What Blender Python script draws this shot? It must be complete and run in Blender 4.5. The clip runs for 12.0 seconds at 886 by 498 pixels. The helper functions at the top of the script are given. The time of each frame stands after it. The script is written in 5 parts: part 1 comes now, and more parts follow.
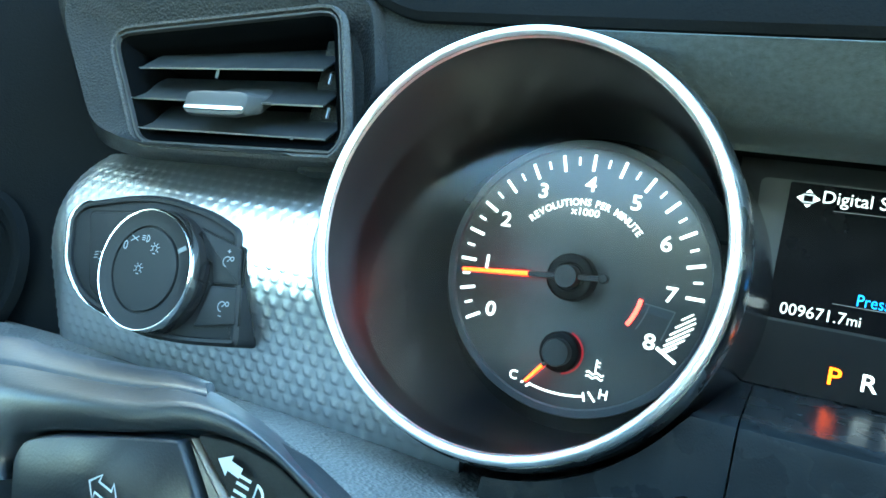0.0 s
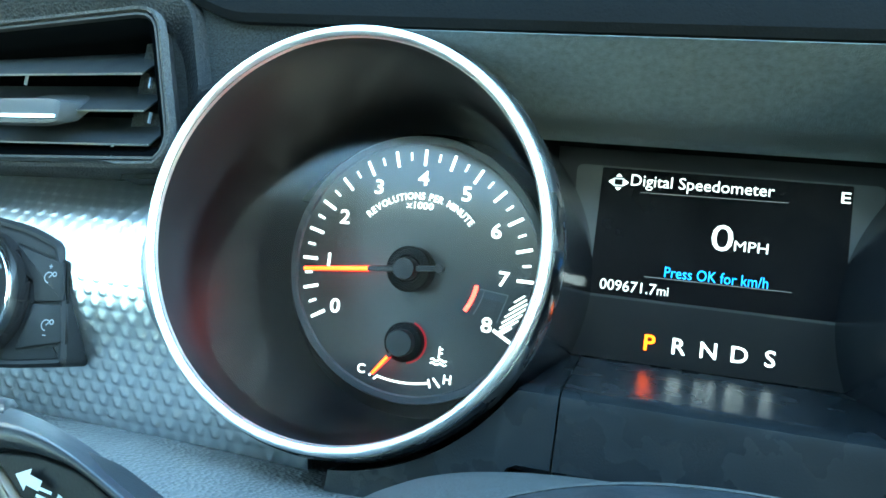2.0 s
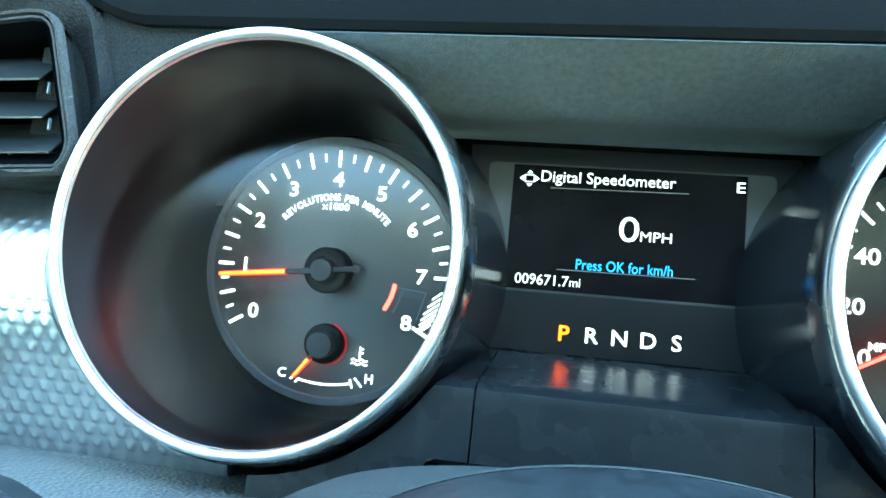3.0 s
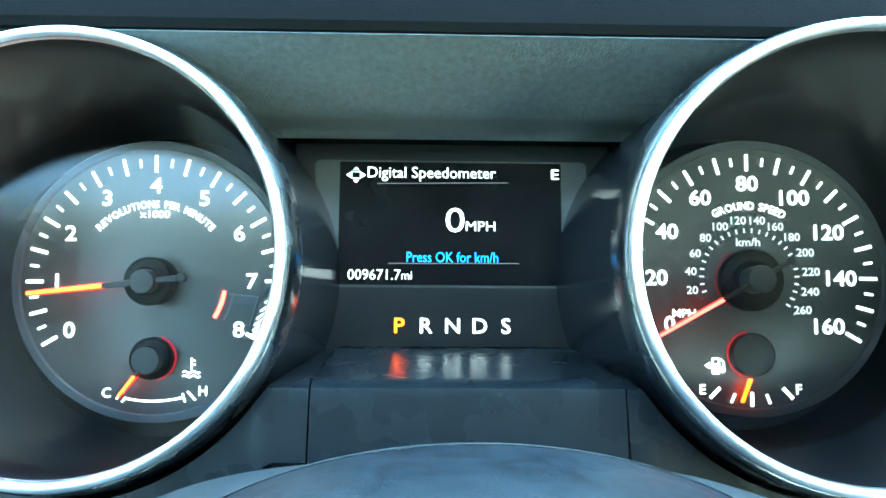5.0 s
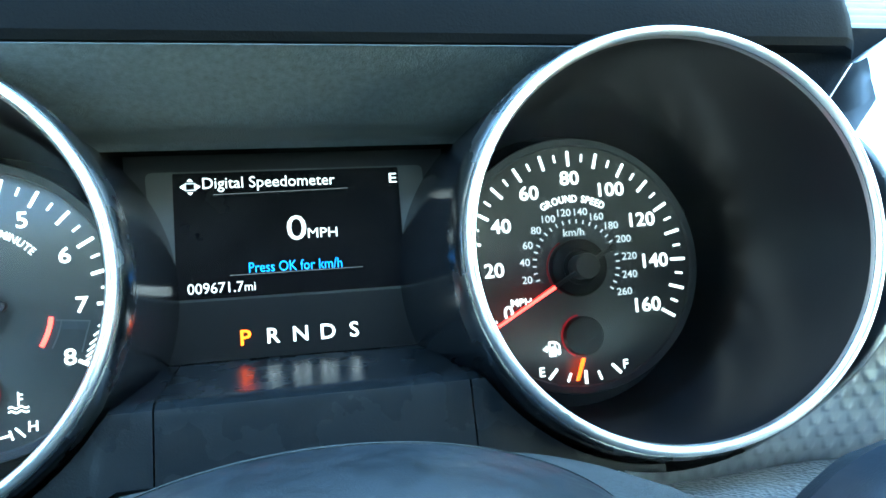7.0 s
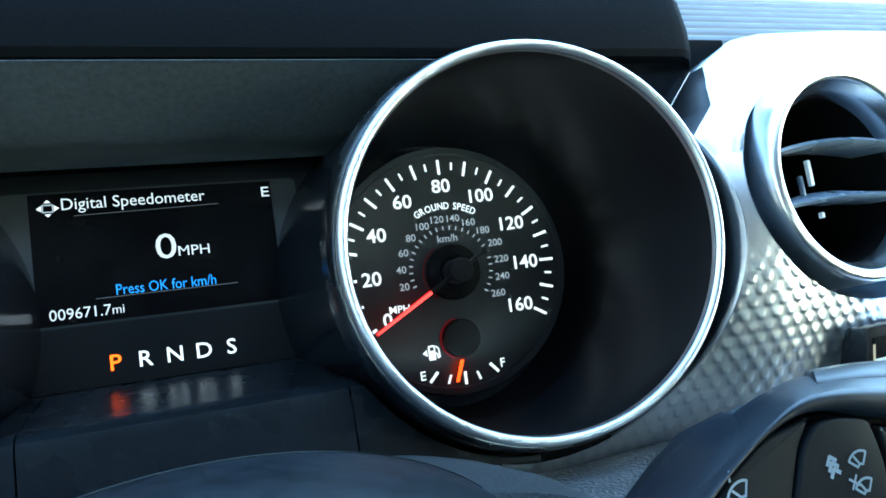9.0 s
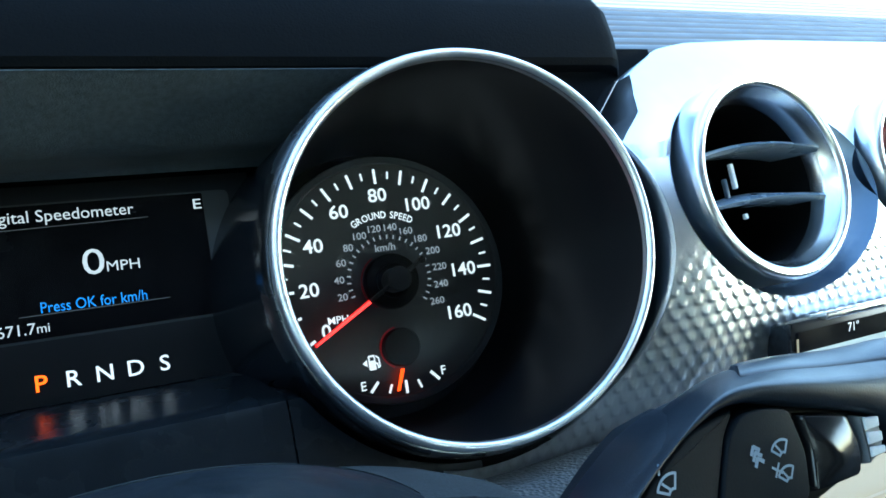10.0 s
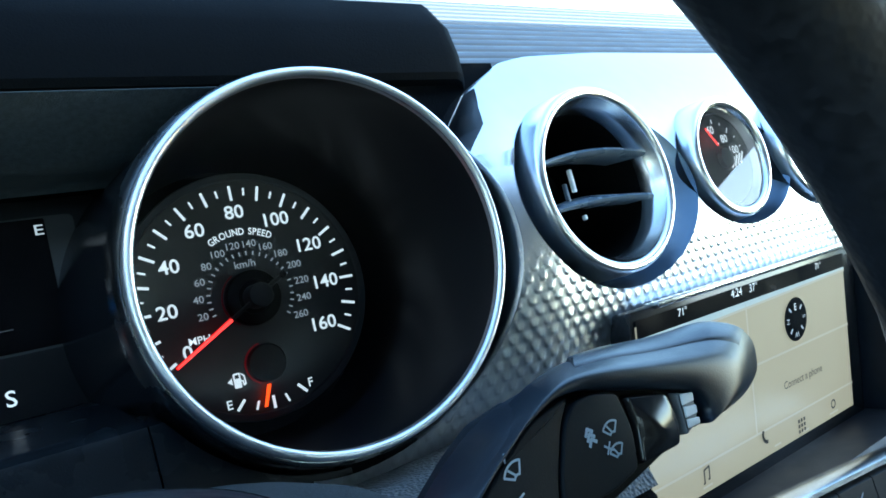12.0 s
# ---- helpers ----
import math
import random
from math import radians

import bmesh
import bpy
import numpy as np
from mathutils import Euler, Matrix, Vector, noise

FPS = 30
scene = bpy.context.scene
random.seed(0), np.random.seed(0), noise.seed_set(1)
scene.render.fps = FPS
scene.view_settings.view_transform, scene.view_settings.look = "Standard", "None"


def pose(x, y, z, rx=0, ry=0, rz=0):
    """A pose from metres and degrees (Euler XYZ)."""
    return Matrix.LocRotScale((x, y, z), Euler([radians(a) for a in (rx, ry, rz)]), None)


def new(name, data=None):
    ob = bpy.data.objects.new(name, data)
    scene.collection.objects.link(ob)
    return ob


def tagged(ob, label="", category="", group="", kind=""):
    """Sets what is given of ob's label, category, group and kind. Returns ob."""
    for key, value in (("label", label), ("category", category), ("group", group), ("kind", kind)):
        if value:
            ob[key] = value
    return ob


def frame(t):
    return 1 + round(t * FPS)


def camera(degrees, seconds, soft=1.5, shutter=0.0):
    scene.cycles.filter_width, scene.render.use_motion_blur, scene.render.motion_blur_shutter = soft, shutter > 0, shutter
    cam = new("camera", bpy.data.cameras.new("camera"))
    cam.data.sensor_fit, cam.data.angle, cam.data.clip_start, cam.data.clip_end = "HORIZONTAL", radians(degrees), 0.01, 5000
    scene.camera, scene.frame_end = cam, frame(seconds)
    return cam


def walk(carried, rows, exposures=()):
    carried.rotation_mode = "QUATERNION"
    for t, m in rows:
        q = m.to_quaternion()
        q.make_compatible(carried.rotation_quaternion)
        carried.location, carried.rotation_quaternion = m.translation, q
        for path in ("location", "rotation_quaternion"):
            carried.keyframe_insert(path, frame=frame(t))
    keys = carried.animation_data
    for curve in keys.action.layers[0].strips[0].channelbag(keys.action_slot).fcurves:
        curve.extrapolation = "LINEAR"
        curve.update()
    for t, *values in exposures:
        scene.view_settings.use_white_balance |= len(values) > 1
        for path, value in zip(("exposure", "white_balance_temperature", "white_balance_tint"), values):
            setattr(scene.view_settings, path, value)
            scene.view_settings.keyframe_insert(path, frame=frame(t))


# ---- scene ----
# The dashboard is built in its own frame (x to the right, y into the dashboard, z up along the
# instrument faces, origin at the middle of the display), which leans back from the upright.
LEAN_BACK, HEIGHT = -25.0, 0.90
CAR = pose(0, 0, HEIGHT, LEAN_BACK, 0, 0)

cam = camera(61.81, 12.0, soft=1.6)
PATH = [
    (0.0, -0.0375, -0.2958, -0.0495, 25.64, 4.63, 12.88),
    (0.5, -0.0349, -0.2953, -0.0494, 23.35, 5.11, 11.89),
    (1.0, -0.0310, -0.2949, -0.0494, 21.02, 5.60, 10.73),
    (1.5, -0.0295, -0.2963, -0.0498, 17.96, 6.15, 9.46),
    (2.0, -0.0247, -0.2975, -0.0495, 15.49, 6.47, 8.22),
    (2.5, -0.0210, -0.2992, -0.0498, 12.86, 6.88, 6.96),
    (3.0, -0.0184, -0.2990, -0.0497, 10.17, 7.13, 5.64),
    (5.0, -0.0106, -0.3000, -0.0516, -1.49, 7.83, 0.27),
    (5.5, -0.0087, -0.3009, -0.0519, -4.52, 7.80, -1.13),
    (6.0, -0.0077, -0.3029, -0.0522, -7.51, 7.74, -2.57),
    (6.5, -0.0084, -0.3041, -0.0521, -10.53, 7.66, -3.86),
    (7.0, -0.0086, -0.3060, -0.0514, -13.18, 7.39, -5.00),
    (9.0, -0.0052, -0.3128, -0.0525, -21.89, 6.98, -8.80),
    (9.5, -0.0029, -0.3138, -0.0524, -23.79, 6.89, -9.64),
    (10.0, -0.0034, -0.3138, -0.0540, -26.42, 7.06, -10.70),
    (10.5, -0.0033, -0.3155, -0.0537, -29.02, 6.76, -11.76),
    (11.0, -0.0025, -0.3187, -0.0538, -31.41, 6.35, -12.81),
    (11.5, -0.0038, -0.3211, -0.0539, -34.09, 5.82, -13.88),
    (12.0, -0.0044, -0.3240, -0.0538, -36.43, 5.20, -14.82),
]


def aimed(x, y, z, yaw, pitch, roll):
    a, b = radians(yaw), radians(pitch)
    eye = Vector((x, y, z))
    way = Vector((-math.sin(a) * math.cos(b), math.cos(a) * math.cos(b), math.sin(b)))
    right = Vector((math.cos(a), math.sin(a), 0))
    up = right.cross(way)
    c, s = math.cos(radians(roll)), math.sin(radians(roll))
    r, u = c * right + s * up, c * up - s * right
    m = Matrix((r, u, -way)).transposed().to_4x4()
    m.translation = eye
    return m


EXPOSURES = [(0.0, 5.06, 5880, -19), (3.0, 5.30, 5950, -20), (5.0, 5.64, 5820, -21), (6.0, 5.54, 5750, -21), (7.0, 4.98, 5650, -14), (9.0, 3.66, 5600, -7), (10.5, 3.10, 5520, -4), (12.0, 2.86, 5420, -4)]
walk(cam, [(t, CAR @ aimed(*row)) for t, *row in PATH], EXPOSURES)

# ---- daylight ----
world = bpy.data.worlds.new("world")
scene.world = world
world.use_nodes = True
wn = world.node_tree.nodes
sky = wn.new("ShaderNodeTexSky")
sky.sky_type, sky.sun_disc = "NISHITA", False
sky.sun_elevation, sky.sun_rotation = radians(30), radians(140)
sky.air_density, sky.dust_density = 1.2, 0.7
world.node_tree.links.new(sky.outputs[0], wn["Background"].inputs[0])
wn["Background"].inputs[1].default_value = 0.15
sun = new("sun", bpy.data.lights.new("sun", "SUN"))
sun.data.energy, sun.data.angle, sun.data.color = 3.0, radians(1), (1.0, 0.95, 0.88)
sun.rotation_euler = Euler((radians(60), 0, radians(40)))


# ---- materials ----
GLOW = 0.55


def material(name, base, rough=0.5, metal=0.0, grain=0.0, grain_size=0.001, tint=0.15, tint_size=0.02, emit=None, power=0.0,
             clear=0.0, cells=False, rough_vary=0.08, spec=0.5, ior=1.45, transmit=0.0):
    m = bpy.data.materials.new(name)
    m.use_nodes = True
    nt = m.node_tree
    b = nt.nodes["Principled BSDF"]
    b.inputs["Roughness"].default_value, b.inputs["Metallic"].default_value = rough, metal
    b.inputs["Specular IOR Level"].default_value, b.inputs["IOR"].default_value = spec, ior
    b.inputs["Coat Weight"].default_value = clear
    b.inputs["Transmission Weight"].default_value = transmit
    b.inputs["Base Color"].default_value = (*base, 1)
    co = nt.nodes.new("ShaderNodeTexCoord")
    if tint:
        n = nt.nodes.new("ShaderNodeTexNoise")
        n.inputs["Scale"].default_value, n.inputs["Detail"].default_value = 1 / tint_size, 6
        nt.links.new(co.outputs["Object"], n.inputs["Vector"])
        r = nt.nodes.new("ShaderNodeMapRange")
        r.inputs[1].default_value, r.inputs[2].default_value = 0.3, 0.7
        r.inputs[3].default_value, r.inputs[4].default_value = 1 - tint, 1 + tint
        nt.links.new(n.outputs["Fac"], r.inputs[0])
        mix = nt.nodes.new("ShaderNodeVectorMath")
        mix.operation = "SCALE"
        mix.inputs[0].default_value = base
        nt.links.new(r.outputs[0], mix.inputs["Scale"])
        nt.links.new(mix.outputs[0], b.inputs["Base Color"])
        rr = nt.nodes.new("ShaderNodeMapRange")
        rr.inputs[1].default_value, rr.inputs[2].default_value = 0.3, 0.7
        rr.inputs[3].default_value, rr.inputs[4].default_value = max(0.02, rough - rough_vary), rough + rough_vary
        nt.links.new(n.outputs["Fac"], rr.inputs[0])
        nt.links.new(rr.outputs[0], b.inputs["Roughness"])
    if grain:
        if cells:
            g = nt.nodes.new("ShaderNodeTexVoronoi")
            g.feature = "SMOOTH_F1"
            g.inputs["Smoothness"].default_value = 0.4
            g.inputs["Scale"].default_value = 1 / grain_size
            out = g.outputs["Distance"]
        else:
            g = nt.nodes.new("ShaderNodeTexNoise")
            g.inputs["Scale"].default_value, g.inputs["Detail"].default_value = 1 / grain_size, 3
            out = g.outputs["Fac"]
        nt.links.new(co.outputs["Object"], g.inputs["Vector"])
        bump = nt.nodes.new("ShaderNodeBump")
        bump.inputs["Strength"].default_value, bump.inputs["Distance"].default_value = grain, grain_size * 0.5
        nt.links.new(out, bump.inputs["Height"])
        nt.links.new(bump.outputs[0], b.inputs["Normal"])
    if emit:
        b.inputs["Emission Color"].default_value, b.inputs["Emission Strength"].default_value = (*emit, 1), power * GLOW
    return m


M_BLACK = material("black_plastic", (0.016, 0.017, 0.019), 0.45, spec=0.3, grain=0.25, grain_size=0.0006, tint=0.2)
M_PAD = material("dash_pad", (0.0026, 0.0034, 0.0042), 0.8, spec=0.06, grain=0.35, grain_size=0.0009, tint=0.2, tint_size=0.04)
M_GRAIN = material("grained_leather", (0.080, 0.084, 0.086), 0.55, spec=0.3, grain=1.0, grain_size=0.0015, tint=0.2, cells=True)
M_SHROUD = material("shroud_plastic", (0.006, 0.0090, 0.013), 0.46, grain=0.25, grain_size=0.0005, tint=0.25, tint_size=0.006, spec=0.26)
M_DUSTY = material("dusty_grained_edge", (0.030, 0.034, 0.036), 0.7, grain=1.0, grain_size=0.0007, tint=0.8, tint_size=0.0009, spec=0.25)
M_TOP = material("dash_top_grey", (0.075, 0.08, 0.085), 0.5, grain=0.2, grain_size=0.0006, tint=0.08)
M_UNDER = material("grained_hood_lining", (0.048, 0.062, 0.072), 0.55, grain=0.7, grain_size=0.0007, tint=0.3, tint_size=0.0022)
M_GLOSS = material("gloss_black", (0.012, 0.012, 0.013), 0.2, tint=0.1, rough_vary=0.04)
M_BOWL = material("glossy_black_bowl", (0.005, 0.006, 0.008), 0.30, tint=0.08, rough_vary=0.01, tint_size=0.05)
M_SHOULDER = material("satin_silver_shoulder", (0.26, 0.28, 0.30), 0.26, 1.0, tint=0.05)
M_SKIRT = material("gloss_black_skirt", (0.008, 0.009, 0.011), 0.19, tint=0.06, rough_vary=0.02)
M_DIAL = material("dial_black", (0.034, 0.038, 0.038), 0.42, spec=1.0, grain=0.1, grain_size=0.0003, tint=0.1, rough_vary=0.02)
M_ARM = material("dark_needle_arm", (0.016, 0.017, 0.018), 0.5, tint=0.05)
M_HUB = material("hub_black", (0.003, 0.003, 0.003), 0.5, tint=0.05, spec=0.15)
M_SEAM = material("rough_seam", (0.019, 0.021, 0.0225), 0.8, grain=1.0, grain_size=0.0012, tint=1.0, tint_size=0.0007)
M_VENTPAD = material("grained_vent_surround", (0.0085, 0.0100, 0.0112), 0.6, spec=0.15, grain=0.7, grain_size=0.0010, tint=0.2, cells=True)
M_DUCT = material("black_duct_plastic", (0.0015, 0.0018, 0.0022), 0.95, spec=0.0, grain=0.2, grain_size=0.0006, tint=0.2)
M_LOUVRE = material("louvre_plastic", (0.011, 0.0135, 0.016), 0.45, spec=0.3, grain=0.2, grain_size=0.0006, tint=0.2)
M_SPECK = material("dusty_dash_side", (0.0085, 0.0105, 0.0115), 0.75, spec=0.15, grain=1.0, grain_size=0.0008, tint=1.0, tint_size=0.0009)
M_RIM = material("dial_rim_grey", (0.075, 0.085, 0.095), 0.35, tint=0.1)
M_CAP = material("dull_cap_grey", (0.018, 0.020, 0.022), 0.45, tint=0.1)
M_CHROME = material("chrome", (0.86, 0.87, 0.88), 0.17, 1.0, tint=0.02, rough_vary=0.02)
M_RING = material("satin_ring_chrome", (0.96, 0.97, 0.98), 0.38, 1.0, tint=0.03, tint_size=0.01, rough_vary=0.03)
M_SATIN = material("satin_chrome", (0.72, 0.74, 0.76), 0.24, 1.0, tint=0.03, tint_size=0.01, rough_vary=0.02)
M_ALU = material("embossed_aluminium", (0.60, 0.62, 0.64), 0.35, 1.0, tint=0.03, tint_size=0.01, rough_vary=0.02)
M_LIP = material("bright_lip_chrome", (0.92, 0.93, 0.94), 0.30, 1.0, tint=0.03, tint_size=0.01, rough_vary=0.02)
# trim metal in a darkened tone: the hollows' shade is in the colour
M_HOLLOW_SHADE = material("shaded_hollow_metal", (0.13, 0.165, 0.21), 0.36, 1.0, tint=0.05, tint_size=0.01, rough_vary=0.02)
M_CUP = material("smooth_aluminium", (0.40, 0.43, 0.46), 0.30, 1.0, tint=0.03, tint_size=0.01, rough_vary=0.02)
M_STALK = material("stalk_plastic", (0.0060, 0.0105, 0.0185), 0.38, spec=0.6, grain=0.2, grain_size=0.0005, tint=0.15)
# stalk plastic again, darker and duller: the viewer's shade is in the colour
M_STALK_SHADE = material("shaded_stalk_plastic", (0.0050, 0.0075, 0.0110), 0.5, spec=0.2, grain=0.2, grain_size=0.0005, tint=0.15)
M_BUTTON = material("button_grey", (0.015, 0.0165, 0.0185), 0.5, spec=0.15, grain=0.25, grain_size=0.0005, tint=0.12)
M_PRINT = material("white_print", (0.75, 0.76, 0.78), 0.5, tint=0.05)
M_SWITCHPRINT = material("pale_switch_print", (0.20, 0.22, 0.24), 0.5, tint=0.05)
M_SYMBOL = material("pale_symbol_print", (0.34, 0.42, 0.52), 0.5, tint=0.05)
M_TAB = material("dark_grey_tab", (0.032, 0.036, 0.040), 0.45, spec=0.3, grain=0.2, grain_size=0.0005, tint=0.1)
M_VANE = material("satin_grey_vane", (0.13, 0.165, 0.21), 0.28, tint=0.1)
M_GREYPRINT = material("grey_print", (0.16, 0.165, 0.17), 0.5, tint=0.05)
M_LIT = material("lit_white", (0.7, 0.7, 0.7), 0.5, tint=0.0, emit=(0.95, 0.98, 1.0), power=0.20)
M_SCREENTEXT = material("lit_screen_white", (0.3, 0.3, 0.3), 0.5, tint=0.0, emit=(0.95, 0.98, 1.0), power=0.13)
M_LITDIM = material("lit_grey", (0.4, 0.4, 0.42), 0.5, tint=0.0, emit=(0.85, 0.92, 1.0), power=0.07)
M_NEEDLE = material("lit_needle_orange", (0.8, 0.2, 0.05), 0.4, tint=0.0, emit=(1.0, 0.046, 0.001), power=0.7)
M_NEEDLERED = material("lit_needle_red", (0.8, 0.08, 0.05), 0.4, tint=0.0, emit=(1.0, 0.03, 0.025), power=0.8)
M_REDGLOW = material("lit_red_ring", (0.4, 0.02, 0.03), 0.4, tint=0.0, emit=(1.0, 0.02, 0.05), power=0.013)
M_REDEDGE = material("lit_red_flank", (0.6, 0.03, 0.03), 0.4, tint=0.0, emit=(1.0, 0.006, 0.006), power=0.22)
M_REDDIM = material("dim_red_edge", (0.2, 0.01, 0.015), 0.4, tint=0.0, emit=(1.0, 0.02, 0.05), power=0.002)
M_AMBER = material("lit_amber", (0.9, 0.3, 0.02), 0.4, tint=0.0, emit=(1.0, 0.068, 0.0), power=0.75)
M_BLUETEXT = material("lit_blue", (0.1, 0.4, 0.9), 0.4, tint=0.0, emit=(0.025, 0.16, 0.48), power=0.28)
M_SCREEN = material("display_black", (0.004, 0.004, 0.005), 0.2, tint=0.05, spec=0.2)
M_RULE = material("lit_rule", (0.1, 0.1, 0.1), 0.5, tint=0.0, emit=(0.85, 0.92, 1.0), power=0.015)
M_CLUSTER = material("cluster_panel", (0.006, 0.007, 0.008), 0.30, tint=0.02, rough_vary=0.0)
M_CREAM = material("lit_cream", (0.22, 0.19, 0.13), 0.3, tint=0.0, emit=(0.83, 0.70, 0.48), power=0.105)
M_STRIP = material("lit_pale_strip", (0.35, 0.38, 0.38), 0.3, tint=0.0, emit=(0.55, 0.66, 0.66), power=0.12)
M_CREAMDARK = material("lit_cream_shade", (0.3, 0.27, 0.22), 0.3, tint=0.0, emit=(0.62, 0.54, 0.42), power=0.12)
M_SHELF = material("shelf_plastic", (0.0075, 0.0095, 0.0115), 0.27, grain=0.22, grain_size=0.0006, tint=0.2, rough_vary=0.03, spec=0.32)
M_SEAT = material("grey_cabin_cloth", (0.20, 0.205, 0.21), 0.9, grain=0.2, grain_size=0.003, tint=0.15)
M_LINER = material("headliner", (0.44, 0.43, 0.41), 0.9, grain=0.3, grain_size=0.002, tint=0.15)
M_CARPET = material("carpet", (0.02, 0.02, 0.022), 0.95, grain=0.6, grain_size=0.003, tint=0.3)
M_WHEEL = material("perforated_leather", (0.009, 0.011, 0.015), 0.55, grain=0.18, grain_size=0.0026, tint=0.3, tint_size=0.004, cells=True, spec=0.4)
M_ASPHALT = material("concrete", (0.38, 0.38, 0.37), 0.9, tint=0.12, tint_size=2.0)


def lens(name, rough, ior):
    m = bpy.data.materials.new(name)
    m.use_nodes = True
    nt = m.node_tree
    nt.nodes.remove(nt.nodes["Principled BSDF"])
    mix, clear, gloss, fr = (nt.nodes.new("ShaderNode" + k) for k in ("MixShader", "BsdfTransparent", "BsdfGlossy", "Fresnel"))
    gloss.inputs["Roughness"].default_value, fr.inputs["IOR"].default_value = rough, ior
    nt.links.new(fr.outputs[0], mix.inputs[0])
    nt.links.new(clear.outputs[0], mix.inputs[1])
    nt.links.new(gloss.outputs[0], mix.inputs[2])
    nt.links.new(mix.outputs[0], nt.nodes["Material Output"].inputs["Surface"])
    return m


M_LENS = lens("clear_lens", 0.12, 1.43)
M_GLASS = lens("clear_glass", 0.02, 1.8)


# ---- building ----
def build(bm, smooth=True, angle=40):
    me = bpy.data.meshes.new("mesh")
    bm.normal_update()
    for f in bm.faces:
        f.smooth = smooth
    if smooth:
        for e in bm.edges:
            if len(e.link_faces) == 2 and e.calc_face_angle(0) > radians(angle):
                e.smooth = False
    bm.to_mesh(me)
    bm.free()
    return me


BASE = {}


def thing(name, base, label, category, group="", kind=""):
    ob = new(name)
    ob.empty_display_size = 0.01
    ob.matrix_world = CAR @ Matrix.Translation(base)
    BASE[ob] = Vector(base)
    return tagged(ob, label, category, group, kind)


def part(name, bm, mat, parent, label="", smooth=True, angle=40, at=None):
    """One mesh under a thing or part; the mesh is given in the dashboard's frame."""
    top = parent
    while top.parent:
        top = top.parent
    if isinstance(bm, bmesh.types.BMesh):
        bmesh.ops.translate(bm, verts=bm.verts, vec=-BASE[top])
        me = build(bm, smooth, angle)
    else:
        me = bm
    if not me.materials:
        me.materials.append(mat)
    ob = new(name, me)
    ob.parent = parent
    if at is not None:
        ob.matrix_basis = Matrix.Translation(-BASE[top]) @ at
    return tagged(ob, label)


def single(name, bm, mat, base, label, category="", kind="", smooth=True, angle=40):
    """A thing of one mesh."""
    bmesh.ops.translate(bm, verts=bm.verts, vec=-Vector(base))
    me = build(bm, smooth, angle)
    me.materials.append(mat)
    ob = new(name, me)
    ob.matrix_world = CAR @ Matrix.Translation(base)
    BASE[ob] = Vector(base)
    return tagged(ob, label, category, "", kind)


def revolve(profile, centre, n=96, yaw=0.0, closed=False, a0=0.0, a1=360.0):
    """Rings of (radius, y) about an axis along y through centre, turned by yaw degrees about z."""
    bm = bmesh.new()
    full = abs(a1 - a0) >= 360
    rot = Matrix.Rotation(radians(yaw), 3, "Z")
    steps = n if full else n + 1
    rows = []
    for r, y in profile:
        if r < 1e-7:
            v = bm.verts.new(Vector(centre) + rot @ Vector((0, y, 0)))
            rows.append([v] * steps)
            continue
        rows.append([bm.verts.new(Vector(centre) + rot @ Vector((r * math.sin(a), y, r * math.cos(a))))
                     for a in (radians(a0 + (a1 - a0) * k / n) for k in range(steps))])
    pairs = list(zip(rows, rows[1:])) + ([(rows[-1], rows[0])] if closed else [])
    for a, b in pairs:
        for k in range(n):
            j = (k + 1) % steps
            vs = []
            for v in (a[k], b[k], b[j], a[j]):
                if v not in vs:
                    vs.append(v)
            if len(vs) > 2:
                bm.faces.new(vs)
    bmesh.ops.recalc_face_normals(bm, faces=bm.faces)
    return bm


def loft(rows, cap=True, loop=True):
    """A skin over rows of points with equal counts; loop closes each row on itself."""
    bm = bmesh.new()
    vs = [[bm.verts.new(p) for p in row] for row in rows]
    n = len(rows[0])
    for a, b in zip(vs, vs[1:]):
        for k in range(n if loop else n - 1):
            bm.faces.new((a[k], a[(k + 1) % n], b[(k + 1) % n], b[k]))
    if cap and loop:
        bm.faces.new(vs[0])
        bm.faces.new(vs[-1])
    bmesh.ops.recalc_face_normals(bm, faces=bm.faces)
    return bm


def rounded(points, r, n=5):
    """A closed outline with its corners rounded by r."""
    out = []
    m = len(points)
    for k in range(m):
        p, a, b = Vector(points[k]), Vector(points[k - 1]), Vector(points[(k + 1) % m])
        rr = r[k] if isinstance(r, (list, tuple)) else r
        d1, d2 = (a - p), (b - p)
        t = min(rr, 0.45 * d1.length, 0.45 * d2.length)
        s, e = p + d1.normalized() * t, p + d2.normalized() * t
        for i in range(n + 1):
            f = i / n
            out.append((1 - f) ** 2 * s + 2 * f * (1 - f) * p + f * f * e)
    return out


def inset(points, d):
    c = sum((Vector(p) for p in points), Vector((0, 0))) / len(points)
    out = []
    m = len(points)
    for k in range(m):
        a, p, b = Vector(points[k - 1]), Vector(points[k]), Vector(points[(k + 1) % m])
        n1 = Vector((-(p - a).y, (p - a).x))
        n2 = Vector((-(b - p).y, (b - p).x))
        n1 = n1.normalized() if n1.length > 1e-9 else n2.normalized()
        n2 = n2.normalized() if n2.length > 1e-9 else n1
        nn = (n1 + n2).normalized()
        if nn.dot(c - p) < 0:
            nn = -nn
        out.append(p + nn * d)
    return out


